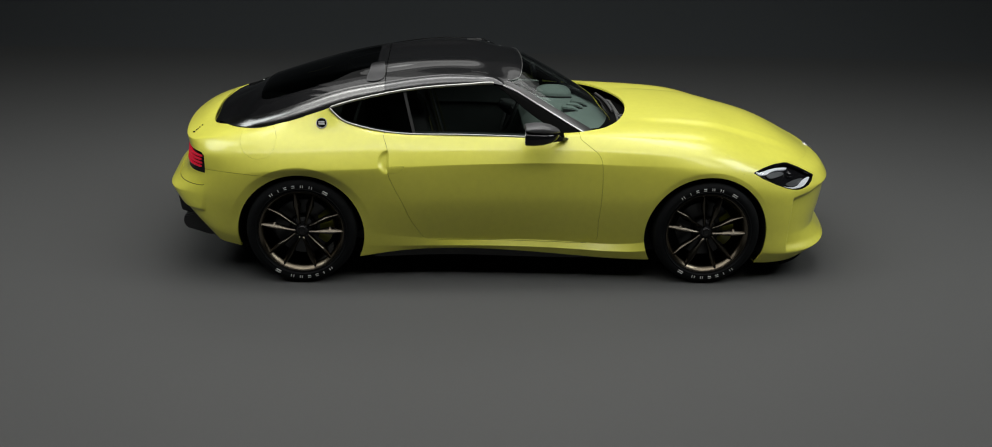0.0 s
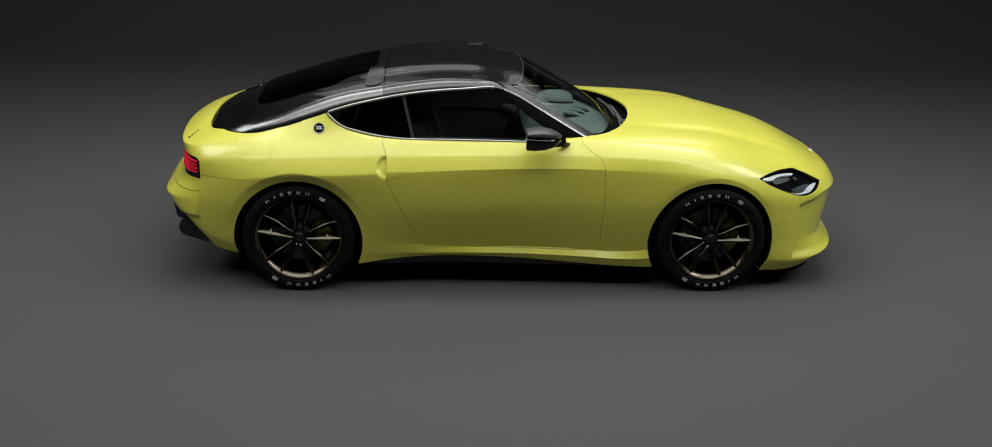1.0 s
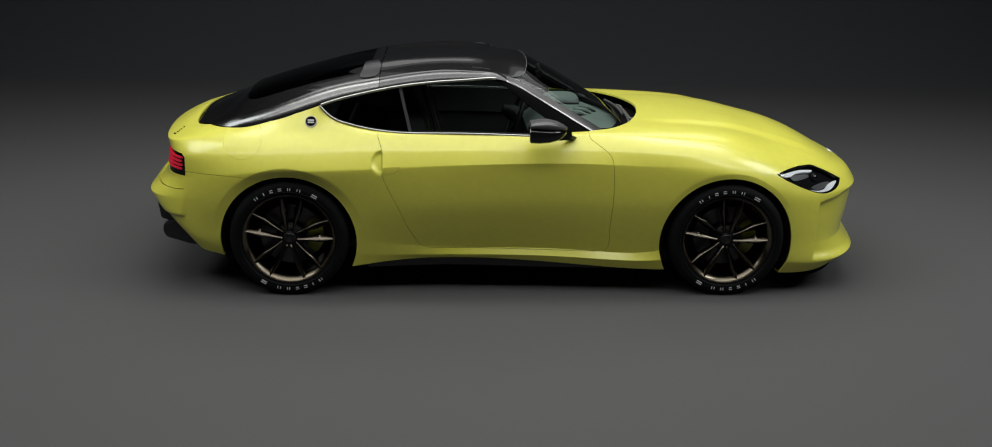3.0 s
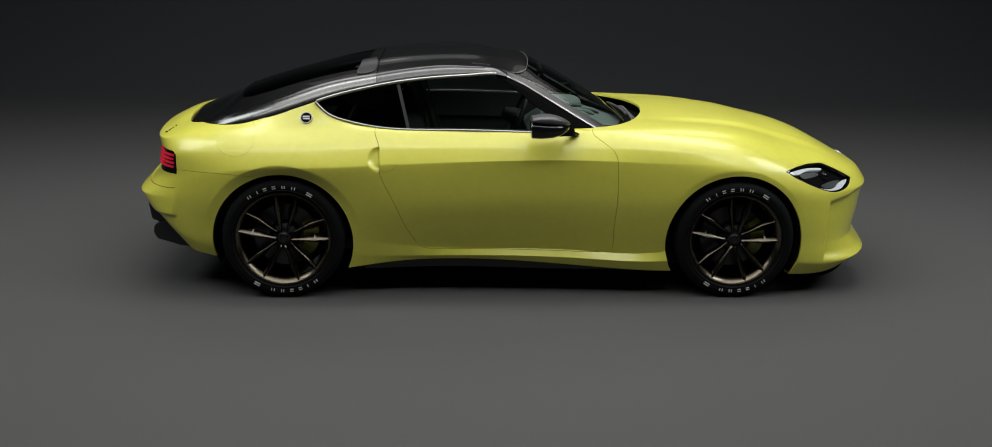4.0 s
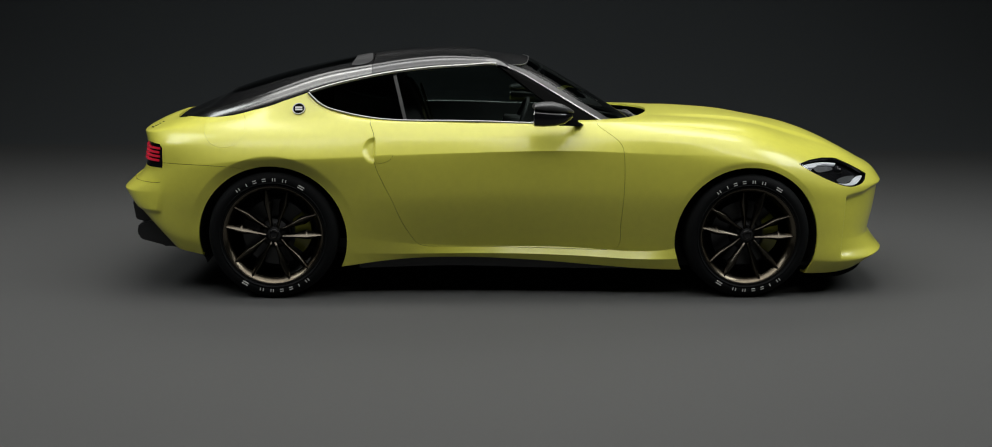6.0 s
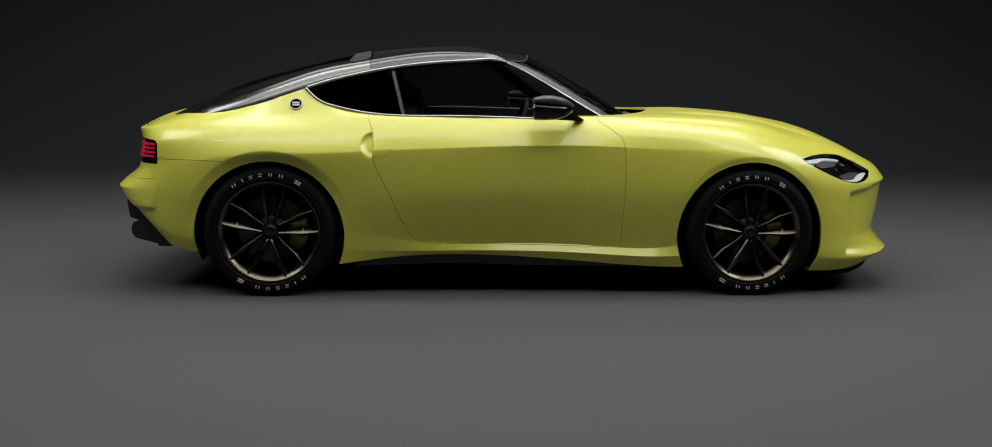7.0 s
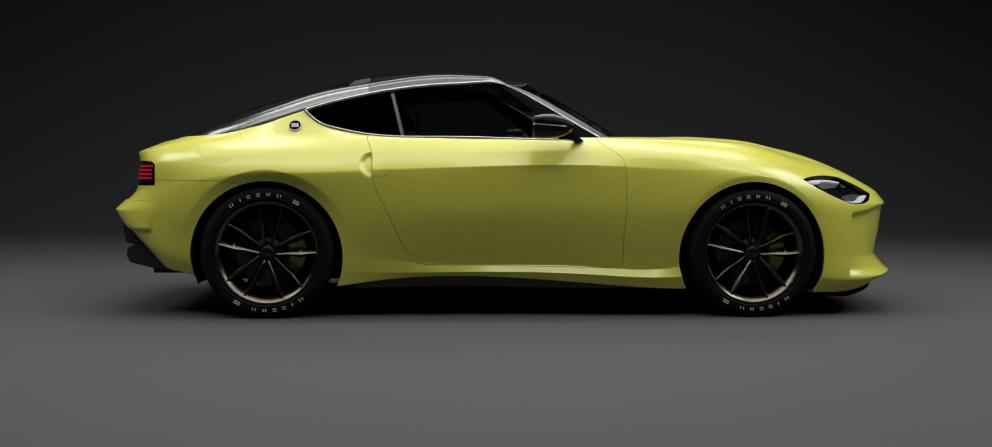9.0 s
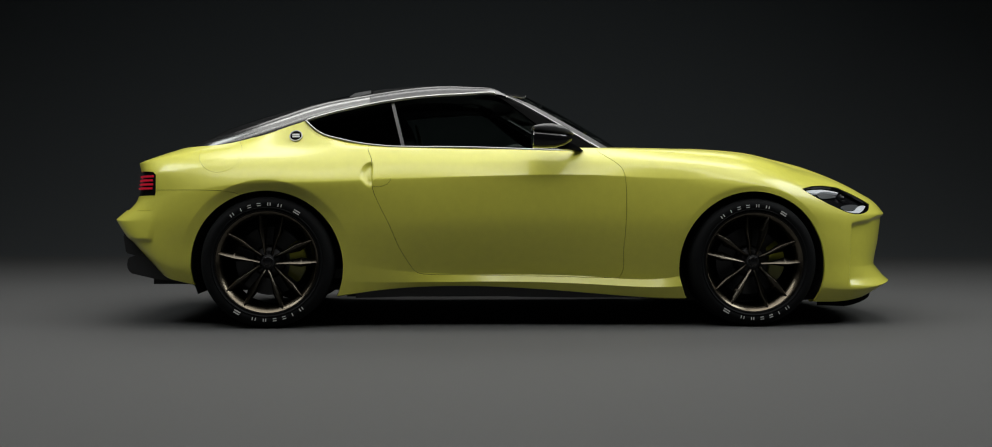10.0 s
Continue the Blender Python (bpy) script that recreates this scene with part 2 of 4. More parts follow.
class Shell:
    """A patch of surface: places, normals and grid parameters of its points, and its faces."""

    def __init__(self, co, no, uv, faces):
        self.co, self.no, self.uv, self.faces = co, no, uv, faces

    @classmethod
    def grid(cls, g):
        a, b = g.shape[:2]
        du, dv = np.gradient(g, axis=0), np.gradient(g, axis=1)
        n = np.cross(du, dv)
        n /= np.maximum(np.linalg.norm(n, axis=2, keepdims=True), 1e-9)
        uv = np.stack(np.meshgrid(np.arange(a) / (a - 1), np.arange(b) / (b - 1), indexing="ij"), -1)
        i = np.arange(a * b).reshape(a, b)
        faces = np.stack([i[:-1, :-1], i[1:, :-1], i[1:, 1:], i[:-1, 1:]], -1).reshape(-1, 4).tolist()
        mid = g[:, :, 1].argmax()
        if n.reshape(-1, 3)[mid, 1] < 0:
            n, faces = -n, [f[::-1] for f in faces]
        return cls(g.reshape(-1, 3), n.reshape(-1, 3), uv.reshape(-1, 2), faces)

    def clip(self, *fields):
        """What lies where every field is above zero."""
        me = self
        for field in fields:
            me = me._clip(field)
        return me

    def _clip(self, field):
        val = np.asarray(field(self), float)
        rows = [np.hstack([self.co, self.no, self.uv])]
        made, fresh, faces, n = {}, [], [], len(self.co)
        keep = val > 0
        for f in self.faces:
            k = [keep[i] for i in f]
            if all(k):
                faces.append(list(f))
                continue
            if not any(k):
                continue
            poly = []
            for a, b in zip(f, f[1:] + f[:1]):
                if keep[a]:
                    poly.append(a)
                if keep[a] != keep[b]:
                    key = (min(a, b), max(a, b))
                    if key not in made:
                        w = val[a] / (val[a] - val[b])
                        fresh.append(rows[0][a] * (1 - w) + rows[0][b] * w)
                        made[key] = n + len(fresh) - 1
                    poly.append(made[key])
            if len(poly) > 2:
                faces.append(poly)
        every = np.vstack(rows + ([np.array(fresh)] if fresh else []))
        used = sorted({i for f in faces for i in f})
        back = {i: j for j, i in enumerate(used)}
        every = every[used] if used else every[:0]
        no = every[:, 3:6] / np.maximum(np.linalg.norm(every[:, 3:6], axis=1, keepdims=True), 1e-9)
        return Shell(every[:, :3], no, every[:, 6:], [[back[i] for i in f] for f in faces])

    def mirrored(self):
        flip = np.array([1, -1, 1.0])
        return Shell(self.co * flip, self.no * flip, self.uv, [f[::-1] for f in self.faces])

    def joined(self, other):
        n = len(self.co)
        return Shell(np.vstack([self.co, other.co]), np.vstack([self.no, other.no]), np.vstack([self.uv, other.uv]),
                     self.faces + [[i + n for i in f] for f in other.faces])

    def build(self, name, mat, parent, label="", offset=0.0, flange=0.012):
        """A mesh of the patch, moved out by offset, with its edges turned in by flange."""
        co = self.co + self.no * offset
        spots = {}
        same = [spots.setdefault(tuple(np.round(c, 5)), i) for i, c in enumerate(co)]
        faces = []
        for f in self.faces:
            g = [same[i] for i in f]
            g = [i for i, j in zip(g, g[1:] + g[:1]) if i != j]
            if len(set(g)) > 2 and len(set(g)) == len(g):
                faces.append(g)
        normals = [self.no[i] for i in range(len(co))]
        top = len(faces)
        pts = [tuple(c) for c in co]
        if flange:
            count = {}
            for f in faces:
                for a, b in zip(f, f[1:] + f[:1]):
                    count[(a, b)] = count.get((a, b), 0) + 1
            edge = [(a, b) for a, b in count if (b, a) not in count]
            rim, low = {}, {}
            for a, b in edge:
                for i in (a, b):
                    if i not in rim:
                        rim[i] = len(pts)
                        pts.append(tuple(co[i]))
                        low[i] = len(pts)
                        pts.append(tuple(co[i] - self.no[i] * flange))
                faces.append([rim[b], rim[a], low[a], low[b]])
        me = bpy.data.meshes.new(name)
        me.from_pydata(pts, [], faces)
        me.materials.append(mat)
        me.shade_smooth()
        if self.faces:
            want = [(0, 0, 0)] * len(me.loops)
            at = 0
            for k, f in enumerate(faces):
                for i in f:
                    if k < top:
                        want[at] = tuple(normals[i])
                    at += 1
            me.normals_split_custom_set(want)
        ob = new(name, me)
        ob.parent = parent
        if label:
            ob["label"] = label
        return ob


def closed_curve(points, steps=10, smooth=True):
    p = np.array(points, float)
    if not smooth:
        return p
    a, b, c, d = np.roll(p, 1, 0), p, np.roll(p, -1, 0), np.roll(p, -2, 0)
    out = [0.5 * (2 * b + (c - a) * w + (2 * a - 5 * b + 4 * c - d) * w**2 + (3 * b - a - 3 * c + d) * w**3) for w in np.arange(steps) / steps]
    return np.stack(out, 1).reshape(-1, p.shape[1])


def inside(points, axes=(0, 2), grow=0.0, smooth=True):
    """A field: the distance inside a closed outline in two of the axes, grown by some metres."""
    line = closed_curve(points, smooth=smooth)
    a, b = line, np.roll(line, -1, 0)

    def field(shell):
        p = shell.co[:, axes]
        best, odd = np.full(len(p), 1e9), np.zeros(len(p), bool)
        for (ax, ay), (bx, by) in zip(a, b):
            d = np.array([bx - ax, by - ay])
            w = np.clip(((p - (ax, ay)) @ d) / max(d @ d, 1e-12), 0, 1)
            best = np.minimum(best, np.hypot(p[:, 0] - ax - w * d[0], p[:, 1] - ay - w * d[1]))
            if ay != by:
                cross = ((p[:, 1] < ay) != (p[:, 1] < by)) & (p[:, 0] < ax + (p[:, 1] - ay) / (by - ay) * (bx - ax))
                odd ^= cross
        return np.where(odd, best, -best) + grow

    return field


def outside(field, gap=0.0):
    return lambda shell: -field(shell) - gap


def below(knots, axis=0, of=2, off=0.0):
    """A field: how far a coordinate lies below a curve over another."""
    return lambda shell: np.interp(shell.co[:, axis], *np.array(sorted(knots)).T) - shell.co[:, of] + off


def above(knots, axis=0, of=2, off=0.0):
    return lambda shell: shell.co[:, of] - np.interp(shell.co[:, axis], *np.array(sorted(knots)).T) + off


def either(*fields):
    return lambda shell: np.max([f(shell) for f in fields], 0)


def both(*fields):
    return lambda shell: np.min([f(shell) for f in fields], 0)


def smooth_curve(knots, n=60):
    k = np.array(sorted(knots), float)
    x = np.linspace(k[0, 0], k[-1, 0], n)
    return [(float(a), float(b)) for a, b in zip(x, spline(k, x)[:, 0])]


# ---- the car's surfaces ----
def rib(x, *yz):
    """A rib in the plane of x, from pairs of half width and height."""
    return [(x, y, z) for y, z in yz]


BODY_RIBS = [
    [(2.06, 0, .185), (2.15, 0, .195), (2.24, 0, .226), (2.19, 0, .305), (2.218, 0, .45), (2.235, 0, .605), (2.195, 0, .66), (2.10, 0, .712), (2.00, 0, .768), (1.90, 0, .817)],
    [(2.02, .33, .18), (2.11, .36, .19), (2.205, .37, .226), (2.152, .36, .31), (2.180, .36, .45), (2.195, .36, .603), (2.155, .35, .66), (2.06, .31, .722), (1.93, .20, .798), (1.84, 0, .843)],
    [(1.95, .58, .165), (2.02, .66, .178), (2.115, .655, .225), (2.048, .635, .315), (2.066, .622, .45), (2.075, .61, .598), (2.03, .585, .658), (1.95, .52, .735), (1.80, .32, .835), (1.70, 0, .885)],
    [(1.74, .76, .125), (1.78, .83, .13), (1.82, .855, .195), (1.81, .84, .32), (1.79, .832, .47), (1.74, .828, .61), (1.70, .79, .705), (1.65, .68, .795), (1.55, .38, .892), (1.5, 0, .924)],
    rib(1.275, (.80, .14), (.86, .15), (.875, .24), (.895, .36), (.924, .58), (.904, .757), (.862, .815), (.768, .887), (.42, .940), (0, .953)),
    rib(.85, (.79, .14), (.860, .15), (.880, .212), (.858, .260), (.905, .57), (.889, .785), (.860, .85), (.772, .927), (.42, .962), (0, .972)),
    rib(.40, (.78, .17), (.852, .178), (.870, .226), (.842, .264), (.903, .57), (.900, .80), (.856, .873), (.785, .945), (.60, .96), (0, .95)),
    rib(-.20, (.78, .207), (.842, .214), (.855, .238), (.835, .274), (.904, .56), (.905, .79), (.861, .866), (.792, .942), (.60, .94), (0, .90)),
    rib(-.72, (.79, .182), (.850, .192), (.862, .235), (.872, .31), (.915, .55), (.922, .770), (.874, .858), (.802, .942), (.60, .97), (0, .95)),
    rib(-1.08, (.82, .145), (.88, .15), (.892, .245), (.905, .38), (.923, .57), (.941, .755), (.880, .86), (.79, .956), (.708, 1.088), (0, 1.0)),
    rib(-1.275, (.82, .15), (.88, .155), (.894, .25), (.910, .40), (.926, .58), (.942, .752), (.884, .855), (.785, .95), (.692, 1.047), (0, 1.0)),
    [(-1.70, .80, .225), (-1.715, .83, .235), (-1.73, .85, .30), (-1.74, .862, .42), (-1.74, .872, .56), (-1.72, .868, .70), (-1.72, .830, .82), (-1.72, .745, .905), (-1.70, .63, .95), (-1.65, 0, .98)],
    [(-1.80, .70, .26), (-1.84, .75, .27), (-1.93, .755, .38), (-2.0, .735, .47), (-2.055, .70, .55), (-1.96, .72, .66), (-1.925, .725, .80), (-1.945, .665, .864), (-1.88, .55, .908), (-1.78, 0, .95)],
    [(-1.95, .4, .36), (-2.0, .4, .37), (-2.075, .42, .44), (-2.115, .42, .50), (-2.145, .40, .56), (-2.055, .40, .66), (-2.03, .40, .80), (-2.045, .38, .86), (-1.97, .34, .902), (-1.86, 0, .945)],
    [(-1.98, 0, .36), (-2.03, 0, .37), (-2.10, 0, .44), (-2.145, 0, .5), (-2.175, 0, .56), (-2.085, 0, .66), (-2.06, 0, .80), (-2.073, 0, .864), (-2.0, 0, .906), (-1.9, 0, .945)],
]
NOSE, FENDER, DOOR, HAUNCH, TAIL = ([.3, 1, .9, .6, .2, .8, 0, 0, 0, 0], [.3, 1, .5, .2, 0, 0, 0, 0, 0, 0], [.3, 1, 1, 1, 0, .95, .2, .85, .6, 0],
                                    [.3, 1, .2, 0, 0, .6, 0, 0, .8, 0], [.3, 1, .2, 0, .8, .3, .3, .75, 0, 0])
FADE = [.3, 1, .8, .7, 0, .7, .1, .5, .6, 0]
WING = [.3, 1, .95, .95, 0, .75, 0, .4, .4, 0]
BODY_SHARP = [NOSE, NOSE, NOSE, FENDER, FENDER, WING, DOOR, DOOR, FADE, HAUNCH, HAUNCH, HAUNCH, TAIL, TAIL, TAIL]
ARCHES = ((1.272, 0.325, 0.393), (-1.281, 0.318, 0.392))

ACROSS, UP = 840, 20
g = loft(BODY_RIBS, BODY_SHARP, ACROSS, UP)
for ax, az, ar in ARCHES:
    r = np.hypot(g[:, :, 0] - ax, g[:, :, 2] - az)
    side = np.clip((g[:, :, 1] - 0.6) / 0.2, 0, 1) * np.clip((g[:, :, 2] - az) / np.maximum(r, .1), 0, 1) ** 1.6
    lip = ar + (0.055 if ax < 0 else 0.030)
    w = np.clip((lip - r) / (lip - ar), 0, 1)
    g[:, :, 1] -= side * (0.030 if ax < 0 else 0.011) * w

def ease(v):
    v = np.clip(v, 0, 1)
    return v * v * (3 - 2 * v)


# The handle's scoop behind the door edge, the hollow in the front corner.
X, Y, Z = g[:, :, 0].copy(), g[:, :, 1].copy(), g[:, :, 2].copy()
round_ = 1 - ((X + .741) / .062) ** 2 - ((Z - .798) / .068) ** 2
g[:, :, 1] -= np.where((X < -.741) & (Y > .8), .017 * ease(round_ * 1.3), 0)
brow = np.interp(X, [1.80, 1.84, 1.90, 1.98, 2.04, 2.15, 2.3], [.540, .548, .560, .570, .588, .598, .604])
front = ease((X - 1.832 - .10 * (Z - .45)) / .010) * ease((Z - .205) / .05) * ease((brow - Z) / .022) * ease((Y - .25) / .25)
g[:, :, 0] -= .010 * front
g[:, :, 1] -= .018 * front
# The rear corner: a face that leans out towards its lower edge, below the lamp pocket.
corner = ease((-1.850 - .10 * (.6 - Z) - X) / .035) * ease((Z - .436) / .028) * ease((Y - .2) / .2) * np.clip((.60 - Z) / .155, 0, 1)
g[:, :, 0] -= .008 * corner
g[:, :, 1] += .012 * corner
g[:, :, 2] += .011 * np.where(Z > .7, ease((.50 - Y) / .10) * ease((X - .80) / .30) * ease((2.0 - X) / .35), 0)
SILL_EDGE, SPLIT = g[:, UP].copy(), g[:ACROSS // 3, UP].copy()
BODY = Shell.grid(g)

ROOF_RIBS = [
    [(.87, 0, .83), (.79, 0, .888), (.62, 0, .995), (.40, 0, 1.127), (.25, 0, 1.212), (.12, 0, 1.274), (0, 0, 1.297), (-.12, 0, 1.307)],
    [(.83, .43, .82), (.745, .42, .885), (.59, .41, .988), (.375, .39, 1.12), (.22, .375, 1.205), (.10, .35, 1.264), (-.03, .24, 1.294), (-.14, 0, 1.308)],
    [(.66, .675, .86), (.565, .668, .925), (.43, .658, 1.008), (.22, .635, 1.128), (.10, .605, 1.195), (.02, .555, 1.238), (-.10, .32, 1.293), (-.17, 0, 1.308)],
    [(.56, .72, .90), (.47, .712, .953), (.36, .702, 1.015), (.16, .682, 1.131), (.03, .655, 1.203), (-.05, .585, 1.252), (-.14, .34, 1.294), (-.2, 0, 1.309)],
    [(.29, .785, .87), (.26, .770, .94), (.16, .738, 1.05), (-.01, .688, 1.196), (-.09, .645, 1.262), (-.14, .57, 1.284), (-.2, .34, 1.301), (-.25, 0, 1.310)],
    rib(-.38, (.80, .87), (.763, 1.0), (.684, 1.222), (.655, 1.255), (.645, 1.281), (.52, 1.301), (.30, 1.308), (0, 1.310)),
    rib(-.76, (.805, .87), (.756, 1.02), (.690, 1.168), (.666, 1.197), (.648, 1.234), (.54, 1.254), (.30, 1.273), (0, 1.282)),
    rib(-1.15, (.78, .92), (.765, .98), (.706, 1.062), (.677, 1.097), (.658, 1.143), (.55, 1.168), (.28, 1.198), (0, 1.211)),
    rib(-1.55, (.72, .86), (.712, .91), (.695, .942), (.668, .966), (.654, 1.004), (.52, 1.039), (.25, 1.077), (0, 1.092)),
    [(-1.83, .62, .86), (-1.81, .60, .90), (-1.80, .585, .918), (-1.785, .565, .932), (-1.735, .51, .957), (-1.68, .43, .985), (-1.62, .23, 1.03), (-1.6, 0, 1.055)],
    [(-1.88, .30, .88), (-1.87, .29, .915), (-1.865, .285, .925), (-1.86, .28, .935), (-1.82, .26, .957), (-1.76, .22, .985), (-1.70, .12, 1.015), (-1.66, 0, 1.03)],
    [(-1.90, 0, .885), (-1.89, 0, .92), (-1.885, 0, .93), (-1.88, 0, .94), (-1.84, 0, .957), (-1.79, 0, .98), (-1.74, 0, 1.0), (-1.70, 0, 1.015)],
]
ROOF_SHARP = [[0, 0, 0, 0, 0, .2, 0, 0]] * 3 + [[0, 0, 0, .2, .2, 0, 0, 0]] + [[0, 0, .6, .9, .6, 0, 0, 0]] * 5 + [[0, 0, 0, 0, 0, 0, 0, 0]] * 3
g = loft(ROOF_RIBS, ROOF_SHARP, 340, 12)
# The cabin's side and roof from smooth curves along the car: window top, rail, steep strip, arch with two low bulges.
RAIL_LOW = smooth_curve([(-1.84, .937), (-1.714, .940), (-1.611, .944), (-1.532, .951), (-1.454, .967), (-1.337, 1.001), (-1.22, 1.038), (-1.107, 1.077), (-.986, 1.116), (-.85, 1.150), (-.715, 1.179), (-.545, 1.206), (-.375, 1.223), (-.204, 1.235), (-.084, 1.238), (0.0, 1.215)])
CROWN = [(-1.75, 1.015), (-1.55, 1.092), (-1.15, 1.211), (-.76, 1.282), (-.38, 1.310), (-.12, 1.307), (0, 1.297), (.12, 1.274), (.25, 1.212)]
SIDE = [(-1.75, .592), (-1.55, .684), (-1.15, .706), (-.76, .693), (-.38, .684), (-.1, .668), (.1, .650)]
RAIL_TALL = [(-1.8, .0), (-1.62, .006), (-1.48, .028), (-1.1, .034), (-.3, .032), (-.09, .020), (.1, .010)]
STRIP_TALL = [(-1.8, .03), (-1.5, .036), (-1.15, .048), (-.76, .028), (-.4, .026), (-.1, .008), (.1, .0)]


def along(knots, x):
    return spline(knots, np.clip(x, -1.8, .2).ravel())[:, 0].reshape(x.shape)


X, Y, Z = (g[:, :, k].copy() for k in range(3))
low, tall, strip = (np.interp(X, *np.array(k).T) for k in (RAIL_LOW, RAIL_TALL, smooth_curve(STRIP_TALL)))
y0, crown = along(SIDE, X), along(CROWN, X)
band = tall + strip
y2, z2 = y0 - 1.05 * band, low + band
v = np.broadcast_to(np.arange(g.shape[1]) / 12.0, X.shape)
w0, w1 = v / 2, np.clip((v - 2) / 2, 0, 1)
round_out = .85 * band * w1 * (1 - w1)
new_y = np.where(v < 2, Y[:, :1] + (y0 - Y[:, :1]) * w0, np.where(v < 4, y0 + (y2 - y0) * w1 + .69 * round_out, Y * np.clip(y2 / Y[:, 48:49].clip(.3), .85, 1.1)))
bulge = .016 * ease((X + 1.25) / .6) * ease((.12 - X) / .4) * np.exp(-((new_y - .33) / .09) ** 2)
arched = crown - (crown - z2) * np.clip(new_y / y2, 0, 1) ** 2.6 + bulge
new_z = np.where(v < 2, Z[:, :1] + (low - Z[:, :1]) * w0, np.where(v < 4, low + band * w1 + .72 * round_out, arched))
blend = ease((.02 - X) / .22) * ease((X + 1.74) / .22)
g[:, :, 1] = Y + blend * (new_y - Y)
g[:, :, 2] = Z + blend * (new_z - Z)
TOP = Shell.grid(g)

# Outlines of the panels, in metres along the car and up.
DOOR_LINE = [(-.741, .97), (-.744, .862), (-.738, .73), (-.701, .635), (-.652, .536), (-.602, .42), (-.552, .337), (-.519, .294), (-.476, .277), (-.37, .273),
             (-.037, .268), (.30, .262), (.556, .257), (.581, .424), (.590, .591), (.589, .724), (.578, .818), (.544, .864), (.459, .923), (.40, .97), (0, 1.0), (-.4, 1.0)]
DLO_LOW = smooth_curve([(-1.10, 1.080), (-1.042, 1.027), (-.942, .987), (-.842, .965), (-.708, .947), (-.373, .941), (-.036, .936), (.168, .931), (.35, .93)])
DLO = [(-1.107, 1.082), (-1.06, 1.040), (-.942, .985), (-.842, .963), (-.708, .945), (-.373, .938), (-.036, .933), (.20, .928), (.32, .932), (.30, .965), (.14, 1.072), (.037, 1.15),
       (-.055, 1.218), (-.085, 1.231), (-.204, 1.233), (-.375, 1.221), (-.545, 1.204), (-.715, 1.177), (-.85, 1.152), (-.986, 1.119)]
RAIL_UP = [(x, z + float(np.interp(x, *np.array(RAIL_TALL).T) + np.interp(x, *np.array(STRIP_TALL).T))) for x, z in RAIL_LOW]
LAMP = [(1.545, .738), (1.582, .747), (1.622, .754), (1.67, .757), (1.717, .758), (1.80, .752), (1.826, .747), (1.908, .714), (1.973, .682), (2.02, .657), (1.995, .630), (1.968, .615), (1.94, .607),
        (1.905, .602), (1.873, .602), (1.835, .608), (1.796, .619), (1.71, .653), (1.611, .699)]
LAMP = [(x, z - .005) for x, z in LAMP]
TAIL_LAMP = [(-2.3, .812), (-1.95, .812), (-1.885, .808), (-1.866, .79), (-1.863, .70), (-1.866, .684), (-1.95, .683), (-2.3, .683)]
FOOT = [(.84, 0), (.82, .20), (.77, .38), (.70, .53), (.61, .64), (.50, .70), (.38, .74), (.10, .77), (-.40, .775), (-.80, .77), (-.95, .75), (-1.06, .70), (-1.10, .692), (-1.275, .682),
        (-1.50, .672), (-1.66, .638), (-1.76, .585), (-1.84, .49), (-1.875, .32), (-1.885, 0)]
FOOT_ALL = FOOT + [(x, -y) for x, y in FOOT[-2:0:-1]]
GAP = 0.0022

arch = both(*[(lambda c: (lambda s: np.where(s.co[:, 1] > 0.5, np.hypot(s.co[:, 0] - c[0], s.co[:, 2] - c[1]) - c[2], 1)))(c) for c in ARCHES])
drop = both(lambda s: 0.25 - s.co[:, 2], lambda s: np.where(s.co[:, 1] > 0.6, 0.3 - np.minimum(np.abs(s.co[:, 0] - 1.272), np.abs(s.co[:, 0] + 1.281)), -1))
roof_edge = lambda s: np.where((s.co[:, 0] < -1.0) & (s.co[:, 0] > -1.8) & (s.co[:, 1] > .5), np.interp(s.co[:, 0], *np.array(RAIL_LOW).T) + .004 - s.co[:, 2], 1)
SKIN = BODY.clip(arch, outside(drop), roof_edge, outside(inside(FOOT_ALL, (0, 1))),
                 either(below(DLO_LOW), lambda s: np.where((s.co[:, 0] > 0.35) | (s.co[:, 0] < -1.10), 1, -1)))

car = tagged(new("sports_car"), "bright yellow two-door sports coupe with black roof on studio floor", "car")


def pair(name, shell, mat, label="", offset=0.0, flange=0.012, parent=car):
    return [s.build(name, mat, parent, label, offset, flange) for s in (shell.mirrored(), shell)]


def whole(name, shell, mat, label="", offset=0.0, flange=0.012, parent=car):
    return shell.joined(shell.mirrored()).build(name, mat, parent, label, offset, flange)


door_in = inside(DOOR_LINE)
lamp_in = inside(LAMP, smooth=False)
tail_in = inside(TAIL_LAMP, smooth=False)
BONNET = [(.40, .735), (.55, .75), (.80, .77), (1.10, .785), (1.35, .80), (1.50, .81), (1.60, .79), (1.72, .71), (1.825, .637), (1.93, .555), (2.01, .44), (2.06, .30), (2.085, 0)]
bonnet_xy = inside(BONNET + [(x, -y) for x, y in BONNET[-2::-1]] + [(.40, 0)], (0, 1), smooth=False)
bonnet_in = both(bonnet_xy, lambda s: s.co[:, 2] - 0.62)
front_of = lambda x: (lambda s: s.co[:, 0] - x)
behind = lambda x: (lambda s: x - s.co[:, 0])
SILL_TOP = smooth_curve([(-.95, .20), (-.70, .262), (-.55, .271), (-.37, .271), (0, .266), (.5, .256), (.9, .255)])
sill_in = both(below(SILL_TOP), front_of(-.56), behind(1.0))
flap_in = inside([(-1.53 + .112 * math.cos(a), .905 + .102 * math.sin(a)) for a in np.arange(24) * math.tau / 24])
